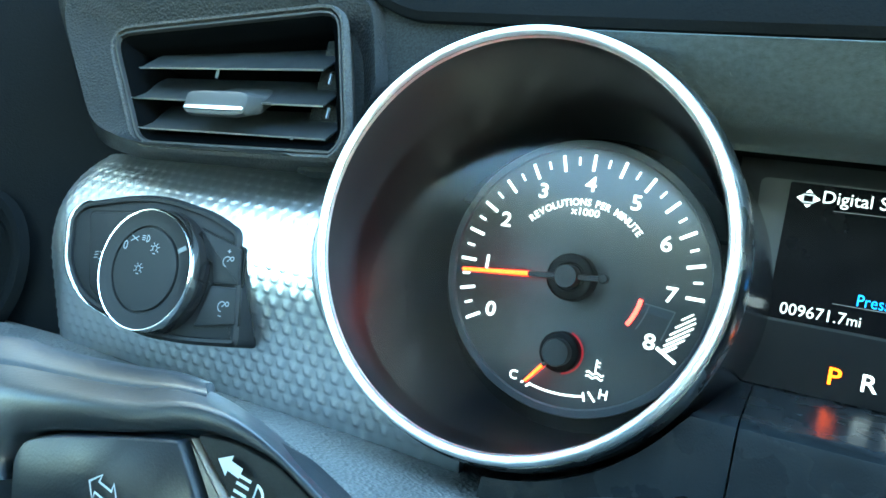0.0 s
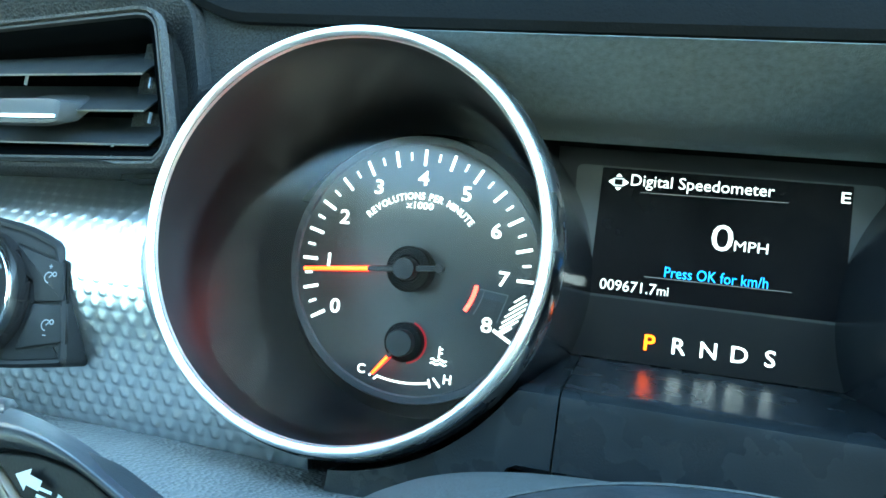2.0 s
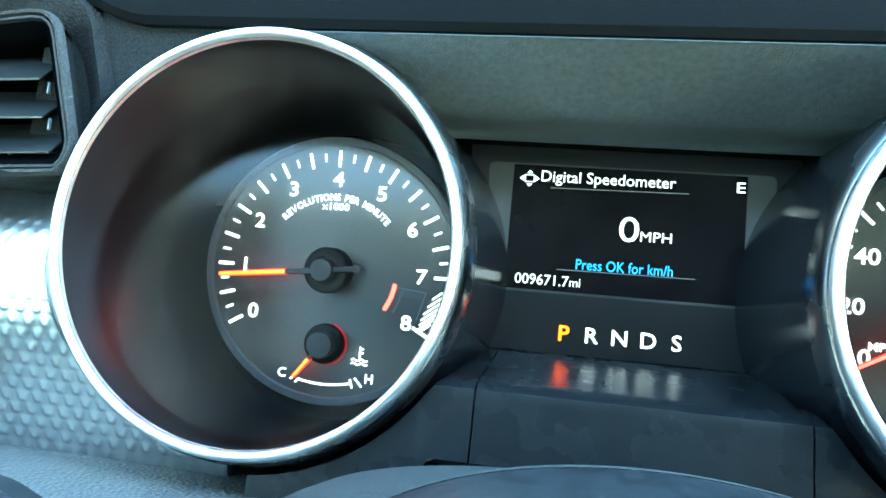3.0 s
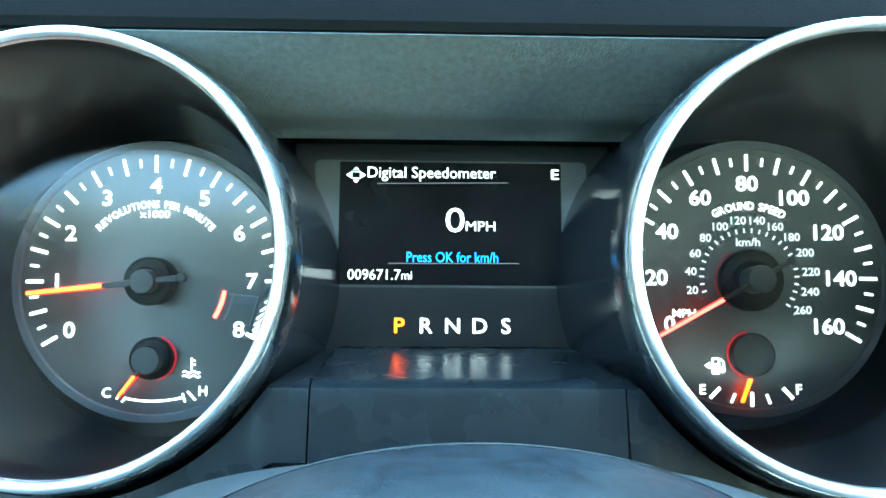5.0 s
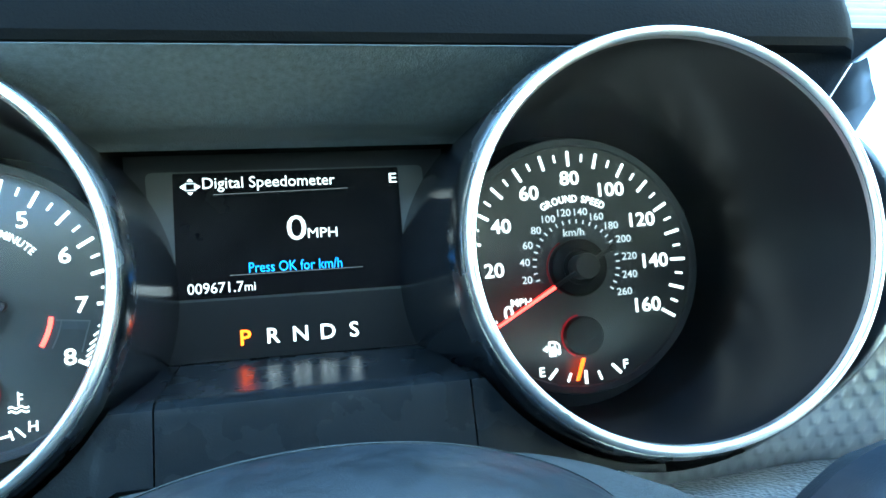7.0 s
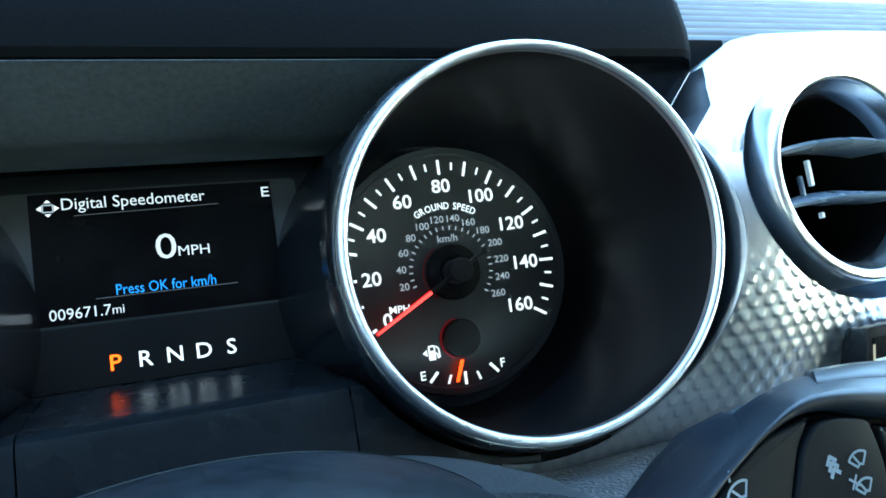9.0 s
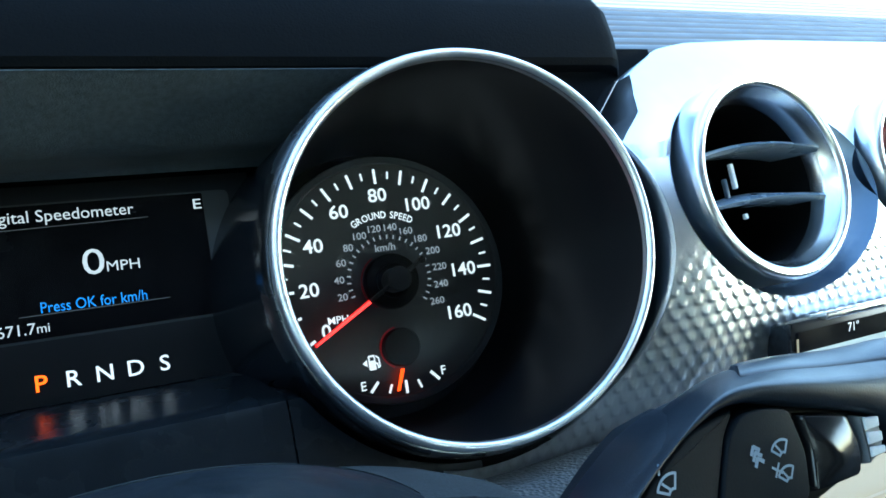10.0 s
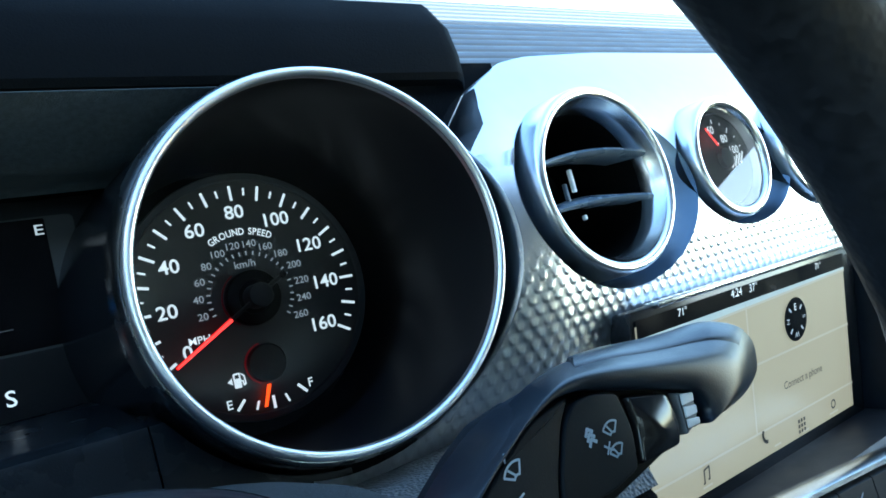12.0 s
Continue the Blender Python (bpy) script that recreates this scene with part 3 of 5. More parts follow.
part("unit_letters", lettering("MPH", 0.0045, (SX - 0.0262, yy, SZ - 0.0146), bold=0.00005, width=0.0092), M_LIT, speedo, smooth=False)
needle(speedo, SX, SZ - 0.0014, SY, -119.6, 0.0455, 0.0162, 0.0140, 0.0125, 0.0054, M_NEEDLERED, 0.0018, arm_mat=M_ARM, disc=0.0050)
part("hub_glow", revolve([(0.0126, SY - 0.001), (0.0133, SY - 0.001), (0.0133, SY - 0.0006), (0.0126, SY - 0.0006)], (SX - 0.0006, 0, SZ - 0.0014), 40, a0=215, a1=330), M_REDDIM, speedo, "dim red edge round the hub")
FX, FZ = SX - 0.0006, SZ - 0.0310
part("fuel_hub", revolve([(0.0085, SY), (0.0085, SY - 0.004), (0.0080, SY - 0.0046), (0, SY - 0.0048)], (FX, 0, FZ), 40), M_ARM, speedo, "black fuel needle hub")
part("hub_glow", revolve([(0.0087, SY - 0.001), (0.0094, SY - 0.001), (0.0094, SY - 0.0006), (0.0087, SY - 0.0006)], (FX, 0, FZ), 40, a0=205, a1=352), M_REDGLOW, speedo, "red lit edge round the small hub")
part("fuel_needle", loft([[(SX + x - w, SY - 0.0045, SZ - r), (SX + x + w, SY - 0.0045, SZ - r), (SX + x + w, SY - 0.0035, SZ - r), (SX + x - w, SY - 0.0035, SZ - r)]
                          for x, w, r in ((-0.0020, 0.0008, 0.0404), (-0.0054, 0.0006, 0.0496))]), M_NEEDLE, speedo, "lit orange fuel pointer")
part("letter", lettering("E", 0.0056, (SX - 0.0196, yy, SZ - 0.0450), bold=0.00006), M_LIT, speedo, smooth=False)
part("letter", lettering("F", 0.0056, (SX + 0.0181, yy, SZ - 0.0447), bold=0.00006), M_LIT, speedo, smooth=False)
for a, r, h, w in ((-136, 0.0213, 0.0026, 0.0013), (-156, 0.0190, 0.0018, 0.0010), (181, 0.0178, 0.0026, 0.0013), (161, 0.0186, 0.0018, 0.0010), (138, 0.0206, 0.0026, 0.0013)):
    part("fuel_mark", strokes([[polar(SX, SZ - 0.0310, q, a) for q in (r - h, r + h)]], w, yy), M_LIT, speedo, smooth=False)
px, pz = SX - 0.0145, SZ - 0.0355
part("fuel_symbol", flat(rounded([(px - 0.0014, pz - 0.0034), (px + 0.0018, pz - 0.0034), (px + 0.0018, pz + 0.0032), (px - 0.0014, pz + 0.0032)], 0.0005, 2), yy), M_LIT, speedo, "white fuel pump symbol", smooth=False)
part("pump_window", flat([(px - 0.0007, pz + 0.0008), (px + 0.0011, pz + 0.0008), (px + 0.0011, pz + 0.0024), (px - 0.0007, pz + 0.0024)], yy - 0.0002), M_DIAL, speedo, "dark pump window", smooth=False)
part("pump_hose", strokes([[(px + 0.0018, pz - 0.0004), (px + 0.0026, pz - 0.0008), (px + 0.0028, pz - 0.0026), (px + 0.0036, pz - 0.0022), (px + 0.0034, pz + 0.0014), (px + 0.0022, pz + 0.0026)]], 0.0006, yy), M_LIT, speedo, "white pump hose", smooth=False)
part("filler_arrow", flat([(px - 0.0042, pz), (px - 0.0020, pz + 0.0015), (px - 0.0020, pz - 0.0015)], yy), M_LIT, speedo, "white filler side arrow", smooth=False)
lean_face(speedo, SX, SY, SZ, -4.375, 3.11)

# ---- central display and gear letters ----
disp = thing("instrument_display", (0, 0.01, -0.05), "black instrument display showing a digital speedometer, zero", "display")
part("panel", slab([(-0.064, 0.0335), (0.066, 0.0335), (0.060, -0.0500), (-0.060, -0.0500)], 0.0, 0.008), M_CLUSTER, disp, "gloss black panel", smooth=False)
part("screen_frame", slab(rounded([(-0.0560, 0.0266), (0.0570, 0.0266), (0.0545, -0.0262), (-0.0530, -0.0262)], 0.003, 3), -0.00012, 0.001), M_DIAL, disp, "dull dark border round the screen", smooth=False)
part("screen", slab(rounded([(-0.0455, 0.0258), (0.0460, 0.0258), (0.0460, -0.0252), (-0.0455, -0.0252)], 0.0006, 2), -0.0006, 0.001), M_SCREEN, disp, "dark lit screen", smooth=False)
ys = -0.0009


def show(body, size, x0, x1, z, mat, bold=0.0):
    part("screen_text", lettering(body, size, ((x0 + x1) / 2, ys, z), bold, width=x1 - x0), mat, disp, smooth=False)


show("Digital Speedometer", 0.0066, -0.0340, 0.0190, 0.0207, M_SCREENTEXT, 0.0)
show("E", 0.0060, 0.0420, 0.0452, 0.0211, M_SCREENTEXT, 0.00004)
show("0", 0.0146, -0.0018, 0.0060, 0.0016, M_SCREENTEXT)
show("MPH", 0.0058, 0.0066, 0.0186, -0.0009, M_SCREENTEXT)
show("Press OK for km/h", 0.0060, -0.0176, 0.0197, -0.0138, M_BLUETEXT)
show("009671.7", 0.0060, -0.0414, -0.0200, -0.0211, M_SCREENTEXT, 0.0)
show("mi", 0.0050, -0.0196, -0.0154, -0.0214, M_SCREENTEXT, 0.0)
part("rule", strokes([[(-0.030, 0.0166), (0.024, 0.0174)]], 0.00025, ys), M_RULE, disp, "thin glowing rule", smooth=False)
part("rule", strokes([[(-0.025, -0.0165), (0.028, -0.0162)]], 0.00025, ys), M_RULE, disp, "thin glowing rule", smooth=False)
ax, az = -0.0388, 0.0201
for dx, dz in ((1, 0), (-1, 0), (0, 1), (0, -1)):
    q = Vector((-dz, dx))
    d = Vector((dx, dz))
    pts = [Vector((ax, az)) + d * 0.0022 + q * 0.0012, Vector((ax, az)) + d * (0.0040 if dx else 0.0034), Vector((ax, az)) + d * 0.0022 - q * 0.0012]
    part("pad_arrow", flat(pts, ys), M_LIT, disp, smooth=False)
part("pad_square", strokes([[(ax - 0.0018, az - 0.0014), (ax + 0.0018, az - 0.0014), (ax + 0.0018, az + 0.0014), (ax - 0.0018, az + 0.0014), (ax - 0.0018, az - 0.0014)]], 0.0005, ys), M_LITDIM, disp, smooth=False)
for ch, x, mat in (("P", -0.0202, M_AMBER), ("R", -0.0094, M_LIT), ("N", 0.0012, M_LIT), ("D", 0.0122, M_LIT), ("S", 0.0228, M_LIT)):
    part("gear_letter", lettering(ch, 0.0086, (x, -0.0005, -0.0416), bold=0.00006, squeeze=1.05), mat, disp, "lit amber letter" if ch == "P" else "lit white letter", smooth=False)

# shelf below the display
SHELF = [(0.004, -0.0497), (-0.060, -0.0602), (-0.0655, -0.0612), (-0.0682, -0.0632), (-0.0690, -0.0660), (-0.0708, -0.0850), (-0.0690, -0.0865), (-0.030, -0.0865), (0.0, -0.0865)]


def shelf_piece(name, xs, top, label):
    rows = []
    for x in xs:
        rows.append([(x, y, min(z, top(x) - (0 if z > -0.075 else 0.0240))) for y, z in SHELF])
    single(name, loft(rows), M_SHELF, ((xs[0] + xs[-1]) / 2, -0.05, -0.09), label, "trim panel", "structure", angle=30)


def round_ring(s):
    """The height at which a shelf end passes under an instrument's skirt."""
    cx, _, cz, _, _ = RINGS[s]
    return lambda x: cz - math.sqrt(max(0.0, (RING_R + 0.0090) ** 2 - (x - cx) ** 2))


shelf_piece("shelf_middle", [-0.0450 + 0.0971 * k / 6 for k in range(7)], lambda x: 0.0, "black grained plastic shelf below the display")
shelf_piece("shelf_left", [-0.0456 - 0.070 * k / 28 for k in range(29)], round_ring(-1), "black plastic shelf end beside a seam")
shelf_piece("shelf_right", [0.0527 + 0.065 * k / 28 for k in range(29)], round_ring(1), "black plastic shelf end beside a seam")


# ---- embossed metal trim ----
def emboss(u, v):
    """Rows of staggered wedge-shaped scales, 0 to 1; u and v in metres along and down the trim."""
    pu, pv = 0.0062, 0.0049
    row = math.floor(v / pv)
    b = 1 - (v / pv - row)
    a = u / pu + 0.5 * (row % 2)
    a = abs(a - math.floor(a) - 0.5)
    w = 0.5 * (1 - 0.6 * b)
    f = max(0.0, min(1.0, 1.9 * (1 - a / w)))
    g = min(1.0, (1 - b) * 4)
    return b * g * g * (3 - 2 * g) * f * f * (3 - 2 * f)


def embossed(point, nu, nv, height, holes=(), fade=None, rim=0.004, end=1):
    """A metal skin point(s, t) pressed with the wedge pattern; holes: ellipses (x, z, rx, rz) cut through it."""
    P = [[Vector(point(i / nu, j / nv)) for i in range(nu + 1)] for j in range(nv + 1)]
    bm = bmesh.new()
    V = []
    for j in range(nv + 1):
        row = []
        for i in range(nu + 1):
            p = P[j][i]
            du = P[j][min(i + 1, nu)] - P[j][max(i - 1, 0)]
            dv = P[min(j + 1, nv)][i] - P[max(j - 1, 0)][i]
            n = du.cross(dv)
            if n.y > 0:
                n = -n
            n.normalize()
            e = emboss(p.x + 1, p.z * 1.1 + 1) * height * (fade(p) if fade else 1)
            row.append(bm.verts.new(p + n * e))
        V.append(row)
    def inside(p):
        for h in holes:
            if ((p.x - h[0]) / h[2]) ** 2 + ((p.z - h[1]) / h[3]) ** 2 < 1:
                return h
        return None
    H = [[inside(P[j][i]) for i in range(nu + 1)] for j in range(nv + 1)]
    for j in range(nv):
        for i in range(nu):
            ids = ((j, i), (j, i + 1), (j + 1, i + 1), (j + 1, i))
            if all(H[a][b] for a, b in ids):
                continue
            for a, b in ids:
                h = H[a][b]
                if h:
                    v, d = V[a][b], Vector(((P[a][b].x - h[0]) / h[2], (P[a][b].z - h[1]) / h[3])).normalized()
                    v.co.x, v.co.z = h[0] + d.x * h[2], h[1] + d.y * h[3]
            bm.faces.new([V[a][b] for a, b in ids])
    for line in ([(0, i) for i in range(nu + 1)], [(nv, i) for i in range(nu + 1)], [(j, 0) for j in range(nv + 1)], [(j, nu) for j in range(nv + 1)]):
        back = [bm.verts.new(V[j][i].co + Vector((0, rim * (end if len({i for _, i in line}) == 1 else 1), 0))) for j, i in line]
        for k in range(len(line) - 1):
            (a, b), (c, d) = line[k], line[k + 1]
            if not H[a][b] and not H[c][d]:
                bm.faces.new((V[a][b], V[c][d], back[k + 1], back[k]))
    loose = [v for v in bm.verts if not v.link_faces]
    bmesh.ops.delete(bm, geom=loose, context="VERTS")
    bmesh.ops.recalc_face_normals(bm, faces=bm.faces)
    return bm


def left_trim(s, t):
    x = -0.364 + 0.234 * s
    e, g = max(0.0, (-0.330 - x) / 0.034), max(0.0, (-0.305 - x) / 0.059)
    top = -0.0065 + (x + 0.2135) * 0.04 - 0.016 * e ** 10
    bot = -0.1160 + 0.026 * g ** 5
    z = top + (bot - top) * t
    return (x, left_trim_y(x, (top - z) / 0.0965) + 0.022 * e ** 2, z)


def left_trim_y(x, t):
    """The trim's depth t of its height down from the upper edge; it falls away towards the door."""
    if t < 0.38:
        y = 0.036 * (0.76 - 2 * t) ** 2.2
    else:
        y = 0.0405 * ((t - 0.38) ** 2 / 0.40 if t < 0.58 else t - 0.48)
    return -0.0735 + y + 0.45 * max(0.0, -0.235 - x) ** 2


LEFT_HOLE = RING_R + 0.0098
single("trim_left", embossed(left_trim, 410, 240, 0.00056, [(RINGS[-1][0], RINGS[-1][2], LEFT_HOLE, LEFT_HOLE)], lambda p: 1 - 0.4 * smooth(-0.070, -0.050, p.z)), M_ALU, (-0.24, -0.06, -0.1), "silver embossed aluminium trim round the light switch", "dashboard trim", "structure", angle=60)
rows = []
for k in range(97):
    a = radians(205 + 105 * k / 96)
    row = []
    for r, back in ((0.0002, 0.0), (-0.0010, -0.0004), (-0.0022, 0.0004), (-0.0034, 0.0022), (-0.0040, 0.0050), (-0.0042, 0.012)):
        p, q = RINGS[-1][0] + (LEFT_HOLE + r) * math.sin(a), RINGS[-1][2] + (LEFT_HOLE + r) * math.cos(a)
        row.append((p, left_trim_y(p, (-0.0065 - q) / 0.0965) + back, q))
    rows.append(row)
single("trim_return_left", loft(rows, cap=False, loop=False), M_CUP, (-0.19, -0.07, -0.05), "smooth aluminium edge rolled back beside the tachometer", "dashboard trim", "structure")


VENT, OIL, VAC = (0.2521, -0.0127, 0.0397), (0.3505, -0.0103, 0.0294), (0.4320, -0.0095, 0.0294)


TRIM_HOLE = RING_R + 0.0110


def recess(c):
    """The middle and half-sizes of the oval hollow round a vent or gauge."""
    x, z, r = c
    return (x + 0.0075, z - 0.0030, r + 0.0175, r + 0.0066) if r > 0.035 else (x + 0.0090, z - 0.0034, r + 0.0185, r + 0.0040)


def trim_y(x, z):
    y0 = -0.094 - 0.013 * smooth(0.155, 0.215, x)
    h = (z + 0.030) / (0.10 if z > -0.03 else 0.05)
    return y0 + (0.049 if z > -0.03 else 0.0110) * abs(h) ** 2.0


TRIM_END = ((-0.2, 0.100), (0.002, 0.100), (0.0090, 0.1890), (0.0150, 0.1950), (0.0231, 0.2040), (0.0316, 0.2075), (0.0432, 0.2146), (0.0517, 0.2296), (0.0605, 0.2470), (0.0660, 0.2720), (0.0708, 0.330))


def right_trim(s, t):
    z0 = 0.0708 - 0.1738 * t
    for (za, xa), (zb, xb) in zip(TRIM_END, TRIM_END[1:]):
        if za <= z0 <= zb + 1e-9:
            left = xa + (xb - xa) * (z0 - za) / (zb - za)
    x = left + (0.54 - left) * s
    bot = -0.1075 + 0.0280 * smooth(0.236, 0.276, x)
    z = 0.0708 + (bot - 0.0708) * t
    return (x, trim_y(x, z), z)


single("trim_right", embossed(right_trim, 720, 320, 0.00064, [(RINGS[1][0], RINGS[1][2], TRIM_HOLE, TRIM_HOLE)] + [recess(c) for c in (VENT, OIL, VAC)], lambda p: 1 - smooth(-0.050, -0.030, p.z), end=6), M_ALU,
       (0.30, -0.06, -0.1), "silver embossed aluminium trim round the air vent", "dashboard trim", "structure", angle=60)

rows = []
for k in range(97):
    a = radians(62 + 100 * k / 96)
    row = []
    for r, back in ((0.0006, 0.0002), (0.0003, -0.0006), (-0.0003, -0.0007), (-0.0008, 0.0), (-0.0010, 0.0020), (-0.0012, 0.014)):
        p, q = RINGS[1][0] + (TRIM_HOLE + r) * math.sin(a), RINGS[1][2] + (TRIM_HOLE + r) * math.cos(a)
        row.append((p, trim_y(p, q) + back, q))
    rows.append(row)
single("trim_return", loft(rows, cap=False, loop=False), M_CUP, (0.19, -0.08, -0.05), "smooth aluminium edge rolled back beside the speedometer", "dashboard trim", "structure")
single("trim_clip", loft([[(x + a * 0.0012, y, z + a * 0.0009) for a, y in ((-1, -0.0700), (-1, -0.0790), (1, -0.0790), (1, -0.0700))] for x, z in ((0.1905, 0.0200), (0.2090, 0.0405))]), M_SATIN, (0.20, -0.075, 0.03),
       "pale slanting metal edge between the brow and the trim", "dashboard trim", "structure")

# ---- left air vent ----
lv = thing("side_air_vent", (-0.25, -0.06, -0.014), "black rectangular air vent with three louvres and chrome tab", "air vent")


def beside_ring(points, gap, step=0.004, centre=(RINGS[-1][0], RINGS[-1][2]), radius=RING_R):
    """Splits an outline's long edges and pushes it clear of the tachometer's skirt."""
    cx, cz = centre
    out = []
    for k, p in enumerate(points):
        a, b = Vector(p), Vector(points[(k + 1) % len(points)])
        n = max(1, round((b - a).length / step)) if (b - a).length > 0.012 else 1
        for i in range(n):
            q = a.lerp(b, i / n) - Vector((cx, cz))
            if q.length < radius + gap:
                q = q.normalized() * (radius + gap)
            out.append(q + Vector((cx, cz)))
    return out


def matched(points, n=120):
    """An outline walked in n even steps by angle about its middle, so that outlines can be joined."""
    c = Vector((-0.245, 0.016))
    out = []
    m = len(points)
    for k in range(n):
        a = 2 * math.pi * k / n
        d = Vector((math.sin(a), math.cos(a)))
        best = None
        for i in range(m):
            p, q = Vector(points[i]) - c, Vector(points[(i + 1) % m]) - c
            e = q - p
            det = d.x * -e.y + e.x * d.y
            if abs(det) < 1e-12:
                continue
            r = (p.x * -e.y + e.x * p.y) / det
            f = (d.x * p.y - d.y * p.x) / det
            if r > 0 and -1e-6 <= f <= 1 + 1e-6 and (best is None or r > best):
                best = r
        out.append(c + d * (best or 0.01))
    return out


RC = ((-0.1178, -0.0245), RING_R / 1.05)
outer = matched(beside_ring(rounded([(-0.376, 0.064), (-0.184, 0.070), (-0.160, -0.0080), (-0.312, -0.0150)], [0.022, 0.012, 0.004, 0.014], 6), 0.0062, 0.004, *RC))
inner = matched(beside_ring(rounded([(-0.3085, 0.0325), (-0.1965, 0.0465), (-0.1795, -0.0062), (-0.2770, -0.0125)], [0.012, 0.008, 0.003, 0.007], 6), 0.0066, 0.004, *RC))
deep = matched(beside_ring(rounded([(-0.2990, 0.0275), (-0.2030, 0.0390), (-0.1885, -0.0020), (-0.2730, -0.0072)], [0.008, 0.006, 0.003, 0.005], 6), 0.0110, 0.004, *RC))
bm = frame_ring(outer, inner, -0.078, -0.0895, -0.03, 0.006)
for v in bm.verts:
    v.co.y += 0.012 * smooth(-0.208, -0.190, v.co.x)
part("housing", bm, M_VENTPAD, lv, "grained dark leather-look surround")
part("seam", loft([[(p[0], y, p[1]) for p in pts] for pts, y in ((inset(inner, -0.0022), -0.0880), (inset(inner, -0.0014), -0.0912), (inset(inner, -0.0004), -0.0910), (inner, -0.0880))], cap=False), M_SEAM, lv, "rough pale stitched seam")
part("bezel", loft([[(p[0], y, p[1]) for p in pts] for pts, y in ((inner, -0.0885), (inset(inner, 0.0005), -0.0902), (inset(inner, 0.0013), -0.0902), (inset(inner, 0.0018), -0.0885), (inset(inner, 0.0019), -0.075))], cap=False), M_BLACK, lv,
     "satin black bezel")
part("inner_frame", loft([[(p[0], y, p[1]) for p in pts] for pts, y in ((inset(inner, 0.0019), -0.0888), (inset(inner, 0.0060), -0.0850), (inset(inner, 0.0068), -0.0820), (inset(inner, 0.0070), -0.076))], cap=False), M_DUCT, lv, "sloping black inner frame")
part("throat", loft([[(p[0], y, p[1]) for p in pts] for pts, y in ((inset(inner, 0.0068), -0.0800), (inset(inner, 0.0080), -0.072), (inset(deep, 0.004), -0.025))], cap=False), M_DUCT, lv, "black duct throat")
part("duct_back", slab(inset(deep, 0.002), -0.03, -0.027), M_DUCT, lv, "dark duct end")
for k, (xa, za, xb, zb) in enumerate(((-0.2880, 0.0186, -0.1985, 0.0235), (-0.2890, 0.0058, -0.1950, 0.0104), (-0.2825, -0.0060, -0.1905, -0.0013))):
    rows = []
    for x, z in ((xa, za), (xb, zb)):
        rows.append([(x, -0.0880, z), (x, -0.0886, z + 0.0003), (x, -0.0880, z + 0.0007), (x, -0.0805, z + 0.0080), (x, -0.073, z + 0.0145), (x, -0.073, z + 0.0137), (x, -0.0805, z + 0.0070)])
    blade = part("louvre", loft(rows), M_LOUVRE, lv, "dark blue-grey louvre blade")
    # matt pale colour in place of satin metal, to paint the edge's gleam
    part("louvre_edge", loft([[(x, -0.0882, z - 0.0001), (x, -0.0891, z + 0.00030), (x, -0.0884, z + 0.0005)] for x, z in ((xa, za), (xb, zb))]), M_SWITCHPRINT, blade, "front edge with its satin gleam in the colour")
for x, z in ((-0.2505, 0.0175), (-0.1975, 0.0190), (-0.1950, 0.0065), (-0.2080, -0.0060)):
    part("pin", box(x - 0.0003, x + 0.0003, -0.0850, -0.0840, z + 0.001, z + 0.0048), M_VANE, lv, "small grey pin linking the louvres")
tab_c = (-0.2360, 0.0057)
tab_rows = []
for y, w, h, dz in ((-0.074, 0.0125, 0.0020, 0.0135), (-0.086, 0.0140, 0.0040, 0.0030), (-0.0945, 0.0150, 0.0050, 0.0), (-0.0965, 0.0146, 0.0044, -0.0002), (-0.0970, 0.0135, 0.0034, -0.0002)):
    tab_rows.append([(tab_c[0] + a, y, tab_c[1] + dz + b + a * 0.05) for a, b in oval(w, h, 24, 5)])
part("tab", loft(tab_rows), M_TAB, lv, "grey thumb tab")
part("tab_edge", loft([[(tab_c[0] + a, y, tab_c[1] - 0.0022 + b + a * 0.05) for a, b in oval(w, h, 24, 5)] for y, w, h in ((-0.0950, 0.0142, 0.0010), (-0.0972, 0.0140, 0.0009), (-0.0975, 0.0130, 0.0006))]), M_SATIN, lv,
     "chrome strip on the tab")

lv.matrix_world = CAR @ Matrix.Translation((-0.2606, -0.0482, -0.0122)) @ Matrix.Scale(1.05, 4)

# ---- headlamp switch ----
sw = thing("headlamp_switch", (-0.265, -0.07, -0.08), "headlamp switch with round chrome-edged knob and two dimmer buttons", "switch")
plate = rounded([(-0.3174, -0.0667), (-0.3225, -0.0450), (-0.3160, -0.0380), (-0.2883, -0.0311), (-0.2696, -0.0290), (-0.2443, -0.0318), (-0.2290, -0.0368), (-0.2222, -0.0560), (-0.2175, -0.0798), (-0.2415, -0.0842),
                 (-0.2652, -0.0861), (-0.3030, -0.0787)], [0.008, 0.006, 0.004, 0.01, 0.01, 0.01, 0.003, 0.01, 0.003, 0.01, 0.02, 0.008], 4)
part("surround", frame_ring(plate, inset(plate, 0.0026), -0.0738, -0.0750, -0.060, 0.0003), M_BUTTON, sw, "dark surround")
edge = plate[50:60] + plate[0:15]
bm = loft([[(p[0] + a * (0.0008 + 0.0008 * math.sin(math.pi * k / 24)), -0.0748 + b * 0.0008, p[1]) for a, b in oval(1, 1, 10, 2)] for k, p in enumerate(edge)])
part("chrome_edge", bm, M_SATIN, sw, "bright chrome edge along one end")
part("plate", slab(inset(plate, 0.0025), -0.0740, -0.060, 0.001), M_BUTTON, sw, "dark grey plate")
KX, KY, KZ = -0.2637, -0.0830, -0.0597
KR = (KX, 0, KZ)
